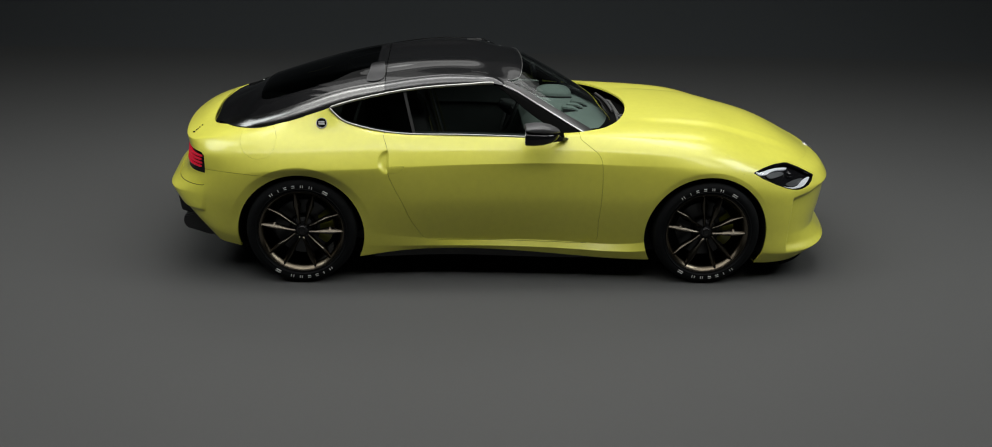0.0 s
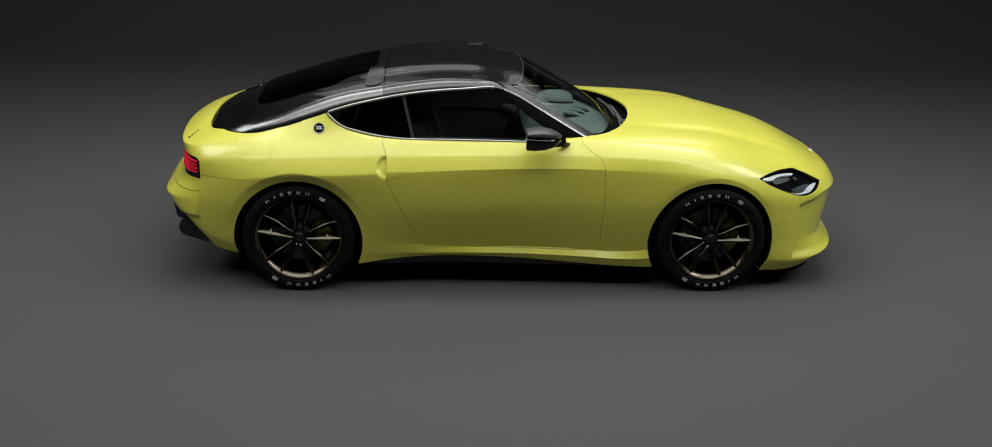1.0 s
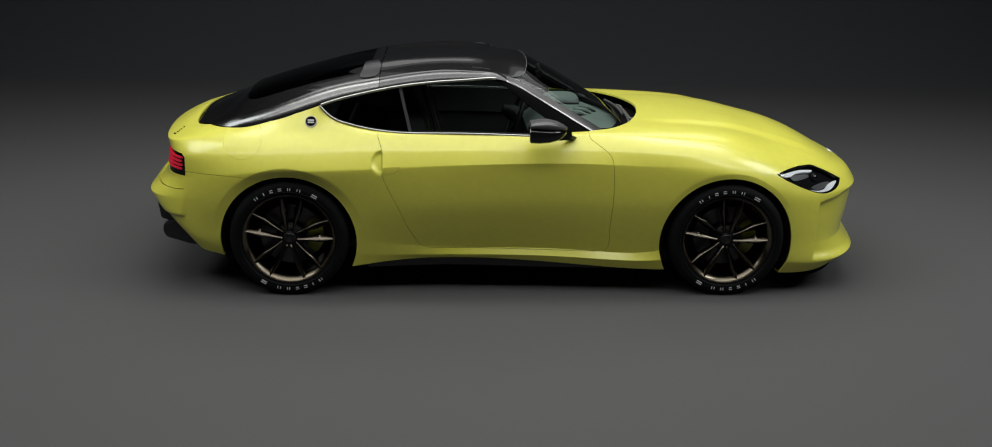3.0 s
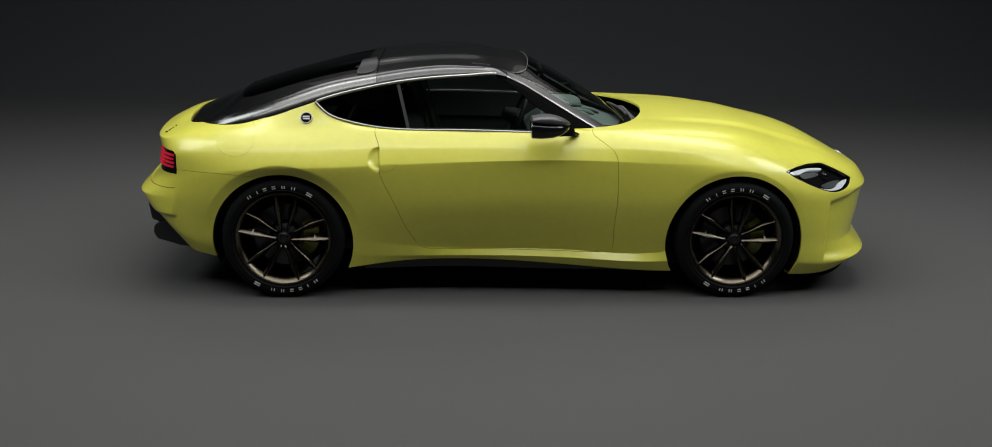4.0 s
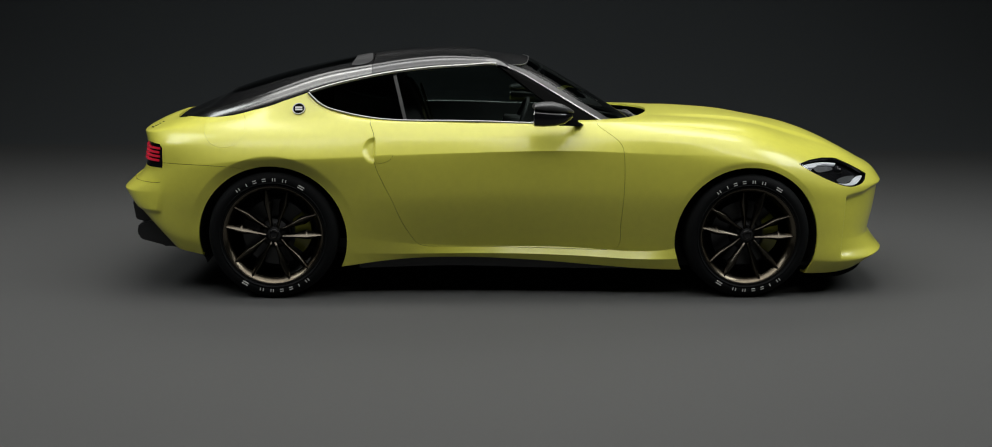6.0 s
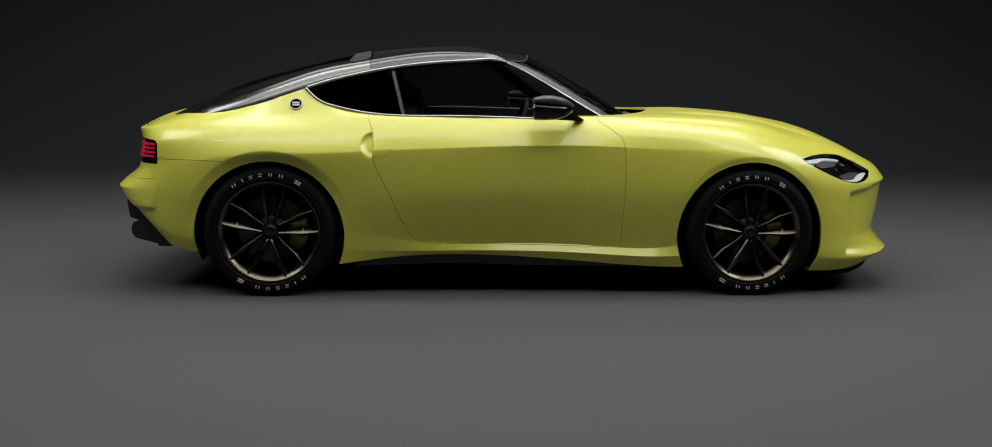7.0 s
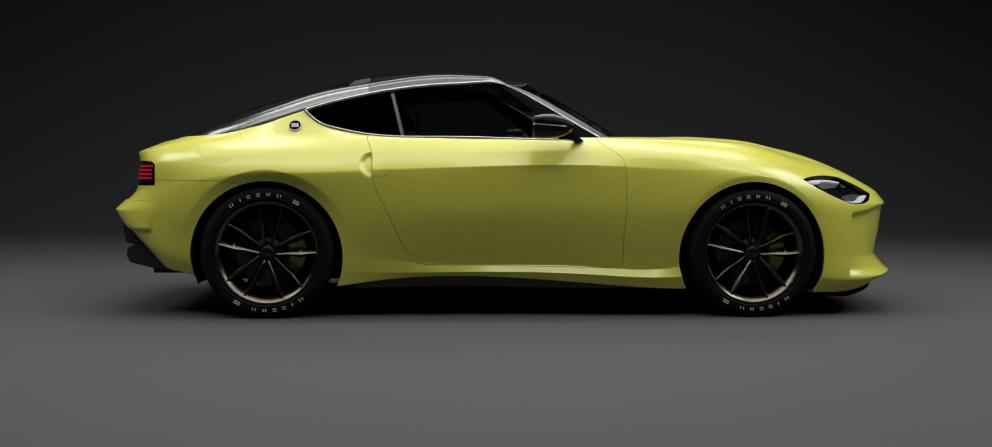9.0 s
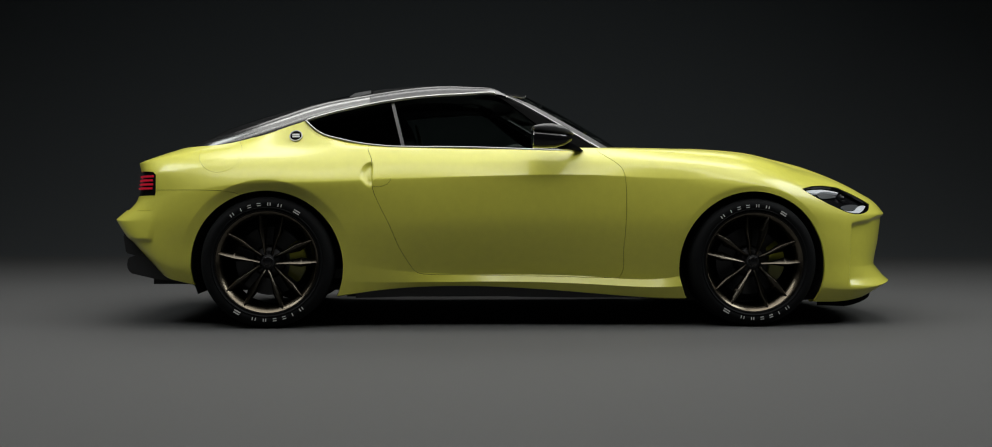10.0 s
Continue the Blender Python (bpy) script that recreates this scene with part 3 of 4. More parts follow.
bumper_line = lambda s: np.minimum(s.co[:, 0] - 1.47, np.interp(s.co[:, 0], [1.45, 1.50, 1.545, 1.75, 2.3], [.725, .735, .738, .745, .745]) - s.co[:, 2])
rear_line = lambda s: np.minimum(-1.39 - s.co[:, 0], np.interp(s.co[:, 0], [-1.62, -1.5, -1.44, -1.39], [.713, .709, .700, .684]) - s.co[:, 2])
rest = SKIN.clip(outside(lamp_in), outside(tail_in))

HANDLE = [(-.80, .735), (-.735, .735), (-.70, .732), (-.662, .745), (-.646, .765), (-.642, .7755), (-.80, .7665)]
handle_in = inside(HANDLE, smooth=False)
doors = pair("door", rest.clip(lambda s: door_in(s) - GAP, outside(sill_in, GAP), outside(handle_in, .0012)), PAINT, "yellow door panel with sharp shoulder crease")
for d, shell in zip(doors, (BODY.mirrored(), BODY)):
    shell.clip(lambda s: np.abs(s.co[:, 1]) - .6, lambda s: door_in(s) - GAP, handle_in).build("door_handle", PAINT, d, "flush yellow door handle flap", 0.001)
pair("side_skirt", rest.clip(sill_in), PAINT)
rest = rest.clip(outside(door_in), outside(sill_in, .0002))
whole("bonnet", rest.clip(bonnet_in, lambda s: bonnet_in(s) - .0005), PAINT, "long sculpted yellow bonnet")
rest = rest.clip(outside(bonnet_in))
whole("front_bumper", rest.clip(bumper_line, lambda s: bumper_line(s) - .0004), PAINT)
rest = rest.clip(outside(bumper_line))
pair("front_wing", rest.clip(front_of(0.3)), PAINT)
quarter = rest.clip(behind(0.3))
POCKET = [(-2.3, .70), (-1.865, .70), (-1.864, .64), (-1.869, .617), (-1.882, .607), (-1.93, .603), (-2.0, .604), (-2.3, .606)]
pocket_in = inside(POCKET, smooth=False)
whole("rear_bumper", quarter.clip(rear_line, lambda s: rear_line(s) - GAP, outside(pocket_in)), PAINT)
whole("rear_panel", quarter.clip(rear_line, lambda s: pocket_in(s) - .0035), PAINT, "yellow panel under the tail lamps", -.007)
quarter = quarter.clip(outside(rear_line))
quarter.build("rear_quarter", PAINT, car)
near = quarter.mirrored()
near.clip(outside(flap_in)).build("rear_quarter", PAINT, car)
near.clip(lambda s: flap_in(s) - GAP * .4).build("fuel_flap", PAINT, car, "round yellow fuel filler flap")
whole("inner_body", SKIN.clip(outside(lamp_in)), BLACK, "black inner body behind the panel gaps", -0.011, 0.0)

# Greenhouse.
hi = lambda s: s.co[:, 1] - 0.5
dlo_in = both(inside(DLO), hi, front_of(-1.2))
rail_in = both(above(RAIL_LOW), below(RAIL_UP), hi, behind(-0.03))
PILLAR = [(-.30, 1.29), (-.09, 1.250), (-.03, 1.230), (.063, 1.187), (.224, 1.095), (.386, 1.0), (.466, .955), (.56, .90), (.70, .82)]
screen_uv = both(lambda s: np.minimum(0.70 - s.uv[:, 1], s.uv[:, 1] - 0.205) * 2, above(PILLAR, off=-.026), front_of(-.02))
BACKLIGHT = [(-.83, 0), (-.83, .40), (-.86, .47), (-.95, .485), (-1.2, .475), (-1.42, .47), (-1.52, .44), (-1.57, .35), (-1.59, 0)]
back_in = inside(BACKLIGHT + [(x, -y) for x, y in BACKLIGHT[-2:0:-1]], (0, 1))
over_rail = either(above(RAIL_LOW), lambda s: .5 - s.co[:, 1], front_of(-.09))
over_pillar = either(above(PILLAR), lambda s: .5 - s.co[:, 1], behind(-.09))
cap = TOP.clip(outside(dlo_in), outside(rail_in), outside(screen_uv), outside(back_in), over_rail, over_pillar)
pair("pillar_trim", TOP.clip(outside(dlo_in), hi, front_of(-.088), outside(above(PILLAR)), above([(-.2, .9), (.8, .9)])), DEEP_BLACK, "black trim ahead of the side window", -0.004)
# Satin strip in place of the highlight along the pillar's rounded edge.
pair("pillar_highlight", TOP.clip(hi, front_of(-.06), above(PILLAR, off=.004), below(PILLAR, off=.004)), SATIN, "thin satin strip standing for the highlight on the pillar edge", 0.003)
PILLAR_UP = [(x, z + float(np.interp(x, [-.06, .10, .40], [.010, .028, .036]))) for x, z in smooth_curve(PILLAR)]
pair("pillar_cover", TOP.clip(hi, front_of(-.06), above(PILLAR, off=-.006), below(PILLAR_UP)), COVER, "grey satin pillar cover", 0.002)
whole("roof", cap.clip(front_of(-.76), either(behind(.2), lambda s: s.uv[:, 1] - .5)), BLACK_PAINT, "gloss black roof panel with twin bulges")
whole("tailgate", cap.clip(behind(-.76 - 0.005)), BLACK_PAINT, "gloss black tailgate round the rear glass")
# Rear rail takes the lit tone, front rail the shaded tone of one metal.
pair("roof_rail", TOP.clip(rail_in, behind(-.763)), RAIL_LIT, "satin silver roof rail trim, lit in its colour", 0.005, 0.02)
pair("cant_rail", TOP.clip(rail_in, front_of(-.761)), RAIL_SHADED, "satin silver rail over the side window, shaded in its colour", 0.005, 0.02)
pane = TOP.clip(lambda s: dlo_in(s) + .004)
lay = lambda s: np.column_stack([np.ones(len(s.co)), s.co[:, 0], s.co[:, 2], s.co[:, 0] ** 2])
fit_pane = np.linalg.lstsq(lay(pane), pane.co[:, 1], rcond=None)[0]
pane.co[:, 1] = np.minimum(lay(pane) @ fit_pane, pane.co[:, 1]) - .006
pane.no = np.column_stack([-fit_pane[1] - 2 * fit_pane[3] * pane.co[:, 0], np.ones(len(pane.co)), np.full(len(pane.co), -fit_pane[2])])
pane.no /= np.linalg.norm(pane.no, axis=1, keepdims=True)
bar_line = lambda s: s.co[:, 0] - np.interp(s.co[:, 2], [.93, 1.18], [-.578, -.640])
pair("door_window", pane.clip(lambda s: bar_line(s) - .008), SIDE_GLASS, "dark tinted side glass", 0, 0)
pair("quarter_window", pane.clip(lambda s: -.008 - bar_line(s)), QUARTER_GLASS, "dark tinted quarter glass", 0, 0)
pair("window_bar", TOP.clip(lambda s: dlo_in(s) + .004, lambda s: .009 - np.abs(bar_line(s))), RAIL, "dark grey divider bar", -0.002, 0.02)
whole("header_trim", TOP.clip(lambda s: .003 - np.abs(s.uv[:, 1] - .703), above(PILLAR, off=-.012), lambda s: .57 - s.co[:, 1]), SATIN, "thin grey trim over the windscreen", .004)
whole("windscreen", TOP.clip(screen_uv), SCREEN_GLASS, "greenish raked windscreen glass", -0.003, 0)
whole("rear_screen", TOP.clip(back_in), REAR_GLASS, "black tinted rear glass", -0.003, 0)
for side in (-1, 1):
    bm = bmesh.new()
    ledge = [(x, z) for x, z in DLO_LOW if x < .33]
    deep = lambda x, z: float(np.array([1, x, z, x * x]) @ fit_pane)
    rings = [[bm.verts.new((x, side * (deep(x, z) - d), z + h)) for d, h in ((.013, .004), (.05, .006), (.06, -.16), (.016, -.16))] for x, z in ledge]
    for p, q in zip(rings, rings[1:]):
        for k in range(4):
            bm.faces.new((p[k], p[(k + 1) % 4], q[(k + 1) % 4], q[k]))
    bm.faces.new(rings[0]), bm.faces.new(rings[-1][::-1])
    part("sill_lining", bm, LINING, car, "dark grey lining under the side windows")


# ---- wheels ----
def lathe(profile, steps=72, close=False):
    """A ring about the y axis from pairs of radius and y."""
    bm = bmesh.new()
    rings = [[bm.verts.new((r * math.cos(a), y, r * math.sin(a))) for a in np.arange(steps) * math.tau / steps] for r, y in profile]
    loops = list(zip(rings, rings[1:])) + ([(rings[-1], rings[0])] if close else [])
    for p, q in loops:
        for i in range(steps):
            j = (i + 1) % steps
            bm.faces.new((p[i], p[j], q[j], q[i]))
    return bm


def hull_bar(bm, rows):
    """Skins a bar through rows of corners."""
    rings = [[bm.verts.new(c) for c in row] for row in rows]
    for p, q in zip(rings, rings[1:]):
        for i in range(len(p)):
            j = (i + 1) % len(p)
            bm.faces.new((p[i], p[j], q[j], q[i]))
    bm.faces.new(rings[0])
    bm.faces.new(rings[-1][::-1])


def tyre(radius, width, parent):
    w, o = width, 0.0
    prof = [(.258, .022), (.267, .010), (.276, .005), (.280, .0005), (.284, .004), (.296, .000), (.312, .003), (.326, .012), (.336, .024), (radius - .002, .042), (radius, .07)]
    tread = []
    for k in range(1, 5):
        y = .07 + (w - .14) * k / 5
        tread += [(radius, y - .006), (radius - .008, y - .005), (radius - .008, y + .005), (radius, y + .006)]
    back = [(r, w - y) for r, y in prof[::-1]]
    return part("tyre", lathe(prof + tread + back + [(.25, w - .03)], 96), RUBBER, parent, "black rubber tyre with white raised sidewall marks")


def marks(parent):
    """Thin plain white bars round the sidewall, twice, half a turn apart: upright (0) or lying (1)."""
    signs = ((126, 0, .020, .0045), (116, 0, 0, .0045), (107.3, 1, .019, .004), (97.8, 1, .019, .004), (87.8, 0, .017, .0045), (77.3, 0, .020, .0045), (59.5, 1, .034, .006))
    for turn in (0, 180):
        for deg, lying, wide, thick in signs:
            a = radians(deg + turn)
            n, t = Vector((math.cos(a), 0, math.sin(a))), Vector((-math.sin(a), 0, math.cos(a)))
            for side in ((-1, 1) if wide else (0,)):
                bm = bmesh.new()
                c = n * (.298 + (side * .0055 if lying else 0)) + (Vector() if lying else t * side * (wide - thick) / 2)
                across, tall = (wide, thick) if lying else (thick, .0155)
                hull_bar(bm, [[c + t * across / 2 * e + n * tall / 2 * q + Vector((0, -.0022 if d else .006, 0)) for q, d in ((-1, 0), (1, 0), (1, 1), (-1, 1))] for e in (-1, 1)])
                part("sidewall_mark", bm, WHITE, parent, "thin white bar on the tyre wall", False)


def spoke(deg_hub, lean, parent):
    """One arm of a V of spokes: a ridge, a broad flank on the outer side of the V and a steep one inside."""
    bm = bmesh.new()
    rows = []
    polar = lambda r, deg: Vector((r * math.cos(radians(deg)), 0, r * math.sin(radians(deg))))
    inner, outer = polar(.042, deg_hub + lean * .5), polar(.256, deg_hub + lean)
    run = (outer - inner).normalized()
    t = Vector((-run.z, 0, run.x))
    t *= math.copysign(1, lean)
    for k in range(11):
        w = k / 10
        c = inner.lerp(outer, w)
        half = float(np.interp(w, [0, .25, .62, .76, 1], [.0070, .0085, .0250, .0170, .004]))
        top = .032 - .016 * w - .008 * math.sin(w * math.pi)
        back = top + .050 - .015 * w
        rows.append([c + t * half * q + Vector((0, y, 0)) for q, y in ((-.45, top), (-.28, top), (1.1, top + half * 1.35), (.8, back), (-.8, back), (-.95, top + half * .9))])
    hull_bar(bm, rows)
    bmesh.ops.bevel(bm, geom=bm.edges[:], offset=.0008, segments=1, affect="EDGES")
    return part("spoke", bm, SPOKE_METAL, parent)


def make_wheel(width):
    ring = [(.262, .010), (.259, .0115), (.234, .036), (.232, .046), (.234, .07), (.236, .12), (.232, width - .03), (.24, width - .02), (.255, width - .012)]
    wheel = part("wheel", lathe(ring, 96), BRONZE, car, "dark bronze ten-spoke alloy wheel")
    part("rim_lip", lathe([(.2615, .014), (.261, .0085), (.264, .007), (.267, .006), (.269, .012), (.266, .02)], 96), DARK_METAL, wheel, "dark polished rim lip")
    tyre(.343, width, wheel)
    marks(wheel)
    for k in range(5):
        for lean in (-23, 23):
            spoke(265 + 72 * k, lean, wheel)
    part("hub", lathe([(.0001, .036), (.030, .036), (.034, .039), (.036, .05), (.055, .056), (.075, .075), (.078, .12), (.0001, .12)], 48), BLACK, wheel)
    part("hub_cap", lathe([(.0001, .033), (.024, .0325), (.027, .034), (.029, .038)], 40), GLOSS_BLACK, wheel)
    part("cap_ring", lathe([(.0175, .0325), (.0185, .0315), (.0205, .0315), (.0215, .0325)], 40, True), DARK_METAL, wheel)
    for k in range(5):
        a = radians(265 + 36 + 72 * k)
        nut = lathe([(.0001, .047), (.007, .047), (.009, .05), (.009, .065)], 10)
        bmesh.ops.translate(nut, vec=(.052 * math.cos(a), 0, .052 * math.sin(a)), verts=nut.verts[:])
        part("wheel_nut", nut, BLACK, wheel)
    disc = lathe([(.085, .125), (.088, .118), (.178, .118), (.178, .146), (.088, .146)], 72)
    part("brake_disc", disc, STEEL, wheel, "grey steel brake disc")
    bm = bmesh.new()
    rows = []
    for k in range(11):
        a = radians(-38 + 76 * k / 10)
        lo, hi = .105 + .01 * abs(k - 5) / 5, .192 - .012 * (abs(k - 5) / 5) ** 2
        n = Vector((math.cos(a), 0, math.sin(a)))
        dip = .012 * (abs(k - 5) / 5) ** 2
        rows.append([n * lo + Vector((0, .088 + dip, 0)), n * hi + Vector((0, .094 + dip, 0)), n * (hi + .004) + Vector((0, .165, 0)), n * lo + Vector((0, .165, 0))])
    hull_bar(bm, rows)
    bmesh.ops.bevel(bm, geom=bm.edges[:], offset=.004, segments=2, affect="EDGES")
    part("brake_caliper", bm, CALIPER, wheel, "yellow painted brake caliper")
    return wheel


front_wheel, rear_wheel = make_wheel(.255), make_wheel(.285)
front_wheel.matrix_basis = pose(1.275, -.912, .343)
copy_thing(front_wheel, pose(1.275, .912, .343, 0, 0, 180))
rear_wheel.matrix_basis = pose(-1.275, -.920, .343)
copy_thing(rear_wheel, pose(-1.275, .920, .343, 0, 0, 180))


# ---- underbody and wheel wells ----
def box(bm, lo, hi):
    made = bmesh.ops.create_cube(bm, size=1)["verts"]
    for v in made:
        v.co = [a + (b - a) * (c + 0.5) for a, b, c in zip(lo, hi, v.co)]
    return made


def edge(x, z):
    """The half width of the body at some x and z, less the thickness of its skin."""
    k = np.where(BODY.co[:, 1] > .55, np.hypot(BODY.co[:, 0] - x, BODY.co[:, 2] - z), 9).argmin()
    return float(BODY.co[k, 1]) - .014


for ax, az, ar in ARCHES:
    for s in (-1, 1):
        bm = bmesh.new()
        arcs = [(s * .885, ar + .004), (s * .60, ar + .012), (s * .50, ar + .012)]
        rings = [[bm.verts.new((ax + r * math.cos(a), s * min(abs(y), edge(ax + r * math.cos(a), az + r * math.sin(a))), az + r * math.sin(a))) for a in np.linspace(radians(-22), radians(202), 49)] for y, r in arcs]
        for p, q in zip(rings, rings[1:]):
            for i in range(48):
                bm.faces.new((p[i], p[i + 1], q[i + 1], q[i]))
        bm.faces.new(rings[-1])
        part("wheel_liner", bm, BLACK, car, "black wheel arch liner")
bm = bmesh.new()
box(bm, (-.88, -.74, .15), (.87, .74, .25))
box(bm, (-1.95, -.50, .20), (-.86, .50, .34))
box(bm, (.86, -.60, .115), (1.85, .60, .30))
part("underbody", bm, BLACK, car, "flat black underbody tray", False)


# ---- body details ----
def on_side(x, z, shell=BODY):
    """The place and normal of the near side at some x and z."""
    k = np.where(shell.co[:, 1] > .25, np.hypot(shell.co[:, 0] - x, shell.co[:, 2] - z), 9).argmin()
    return Vector(shell.co[k] * (1, -1, 1)), Vector(shell.no[k] * (1, -1, 1))


def prism(outline, half, taper=1.0, bevel=.006, back=None):
    """A bar across the car from an outline in x and z; its rear points are narrower by taper."""
    bm = bmesh.new()
    lo, hi = min(x for x, _ in outline), max(x for x, _ in outline)
    rows = [[bm.verts.new((x, s * half * (taper + (1 - taper) * (x - lo) / (hi - lo)), z)) for x, z in outline] for s in (-1, 1)]
    n = len(outline)
    for i in range(n):
        j = (i + 1) % n
        bm.faces.new((rows[0][i], rows[0][j], rows[1][j], rows[1][i]))
    bm.faces.new(rows[0][::-1])
    bm.faces.new(rows[1])
    if bevel:
        bmesh.ops.bevel(bm, geom=bm.edges[:], offset=bevel, segments=2, affect="EDGES")
    return bm


part("rear_grille", prism([(-2.085, .47), (-2.07, .375), (-1.95, .345), (-1.80, .33), (-1.75, .40), (-1.95, .53), (-2.05, .53)], .66, .92), BLACK, car, "black lower rear grille panel")
part("diffuser", prism([(-2.048, .352), (-2.056, .305), (-2.036, .270), (-1.897, .240), (-1.725, .225), (-1.70, .25), (-1.80, .36), (-1.97, .375)], .72, .90), BLACK, car, "black rear diffuser")

bm = bmesh.new()
rows = []
for p in list(SPLIT[::3]):
    inn = Vector((p[0] - .9, p[1], 0)).normalized()
    o = Vector(p) - inn * .012
    rows.append([(o.x, o.y, p[2] + .012), (o.x - inn.x * .006, o.y - inn.y * .006, p[2] - .034), (o.x - inn.x * .16, o.y - inn.y * .16, p[2] - .038), (o.x - inn.x * .16, o.y - inn.y * .16, p[2] + .012)])
rows = [r for r in rows if r[0][0] > 1.80]
full = [[(x, -y, z) for x, y, z in r] for r in rows[:0:-1]] + rows
hull_bar(bm, full)
part("front_splitter", bm, DEEP_BLACK, car, "black front splitter blade")

for s in (-1, 1):
    bm = bmesh.new()
    rows = []
    for p in SILL_EDGE[::3]:
        if -.84 < p[0] < .86 and p[1] > .7:
            base = .150 + .012 * math.exp(-((p[0] + .3) / .35) ** 2)
            y = p[1] - .018
            rows.append([(p[0], s * y, p[2] + .02), (p[0], s * (y - .004), min(base, p[2] - .004)), (p[0], s * (y - .10), min(base, p[2] - .004)), (p[0], s * (y - .10), p[2] + .02)])
    hull_bar(bm, rows)
    part("sill_blade", bm, GLOSS_BLACK, car, "gloss black sill blade")

# Headlights: a dark bowl, white light guides, a projector and a clear lens.
UPPER_GUIDE = [(1.576, .735), (1.636, .745), (1.713, .747), (1.798, .738), (1.834, .727), (1.808, .722), (1.732, .729), (1.681, .727), (1.653, .718), (1.606, .720)]
UPPER_BOWL = [(1.653, .716), (1.681, .726), (1.765, .722), (1.786, .707), (1.715, .697), (1.674, .698)]
LOWER_GUIDE = [(1.714, .659), (1.773, .641), (1.837, .627), (1.89, .632), (1.922, .652), (1.964, .660), (1.998, .655), (1.963, .630), (1.923, .613), (1.861, .611), (1.788, .624), (1.733, .645)]
LOWER_BOWL = [(1.798, .648), (1.861, .664), (1.935, .662), (1.916, .646), (1.881, .634), (1.838, .629)]
UPPER_GUIDE, UPPER_BOWL, LOWER_GUIDE, LOWER_BOWL = ([(x, z - .005) for x, z in line] for line in (UPPER_GUIDE, UPPER_BOWL, LOWER_GUIDE, LOWER_BOWL))
bowl = BODY.clip(lambda s: lamp_in(s) + .006)
for s, shell in ((-1, bowl.mirrored()), (1, bowl)):
    lamp = shell.build("headlight", GLOSS_BLACK, car, "angular headlight with white light guides", -.026, 0)
    shell.clip(inside(UPPER_GUIDE, grow=-.0035)).build("light_guide", LAMP_WHITE, lamp, "white upper light guide", -.012, .012)
    shell.clip(inside(LOWER_GUIDE, grow=-.003)).build("light_guide", LAMP_WHITE, lamp, "white lower light guide", -.012, .012)
    for bowl_line in (UPPER_BOWL, LOWER_BOWL):
        shell.clip(inside(bowl_line)).build("reflector", LAMP_BOWL, lamp, "pale grey reflector", -.018, .004)
    ball = lathe([(.0001, -.016), (.012, -.013), (.021, -.004), (.024, .006), (.027, .006), (.027, .02)], 28)
    c, n = on_side(1.83, .688)
    c -= n * .016
    part("projector", ball, GLOSS_BLACK, lamp, "round projector lens").matrix_basis = pose(c.x, s * abs(c.y), c.z, 0, 0, 55 if s < 0 else 125)
    shell.clip(lambda q: lamp_in(q) - .001).build("lens", LENS, lamp, "clear lens", -.002, 0)
    shell.clip(lambda q: .006 - lamp_in(q), lambda q: lamp_in(q) - .0005).build("lens_edge", GLOSS_BLACK, lamp, "black lens border", -.003, .01)

# Tail lamp band with lit red bars at each end.
TAIL_SHELL = BODY.clip(lambda s: tail_in(s) + .004)
band = TAIL_SHELL.joined(TAIL_SHELL.mirrored()).build("tail_panel", GLOSS_BLACK, car, "gloss black panel with tail lamps", -.008, 0)
def tail_bar(s, z):
    """A red rod along the lamp panel at one height, from its outer end inwards."""
    k = (np.abs(TAIL_SHELL.co[:, 2] - z) < .014) & (TAIL_SHELL.co[:, 1] > .3)
    line = np.polyfit(TAIL_SHELL.co[k, 1], TAIL_SHELL.co[k, 0], 4)
    wide = [y for y in np.linspace(.36, .78, 60) if np.polyval(line, y) < -1.889]
    bm = bmesh.new()
    rows = []
    for y in wide[::3] + wide[-1:]:
        x = float(np.polyval(line, y)) - .001
        rows.append([(x + .010, s * y, z - .0058), (x - .004, s * y, z - .0050), (x - .005, s * y, z + .0040), (x + .010, s * y, z + .0058)])
    hull_bar(bm, rows)
    return part("tail_light", bm, RED_LENS, band, "glowing red tail light bar")


for s in (-1, 1):
    for z in (.784, .763, .742, .721):
        tail_bar(s, z)

# Round badge on the rear pillar and plain shapes for the deck script.
for s in (-1, 1):
    c, n = on_side(-1.146, 1.004)
    c.y, n.y = s * abs(c.y), s * abs(n.y)
    turn = Matrix.Translation(c) @ n.to_track_quat("-Y", "Z").to_matrix().to_4x4()
    badge = part("badge", lathe([(.0001, -.006), (.029, -.005), (.033, -.002), (.034, .004)], 40), DEEP_BLACK, car, "round black badge with silver mark")
    badge.matrix_basis = turn
    part("badge_ring", lathe([(.029, -.005), (.030, -.008), (.033, -.008), (.0345, -.003), (.0345, .003)], 40), SATIN, badge)
    for lo, hi in (((-.020, -.0085, .0015), (.018, -.004, .0115)), ((-.018, -.0085, -.0115), (.020, -.004, -.0015))):
        bm = bmesh.new()
        box(bm, lo, hi)
        bmesh.ops.bevel(bm, geom=bm.edges[:], offset=.0015, segments=1, affect="EDGES")
        part("badge_mark", bm, SATIN, badge, "plain silver bar", False)
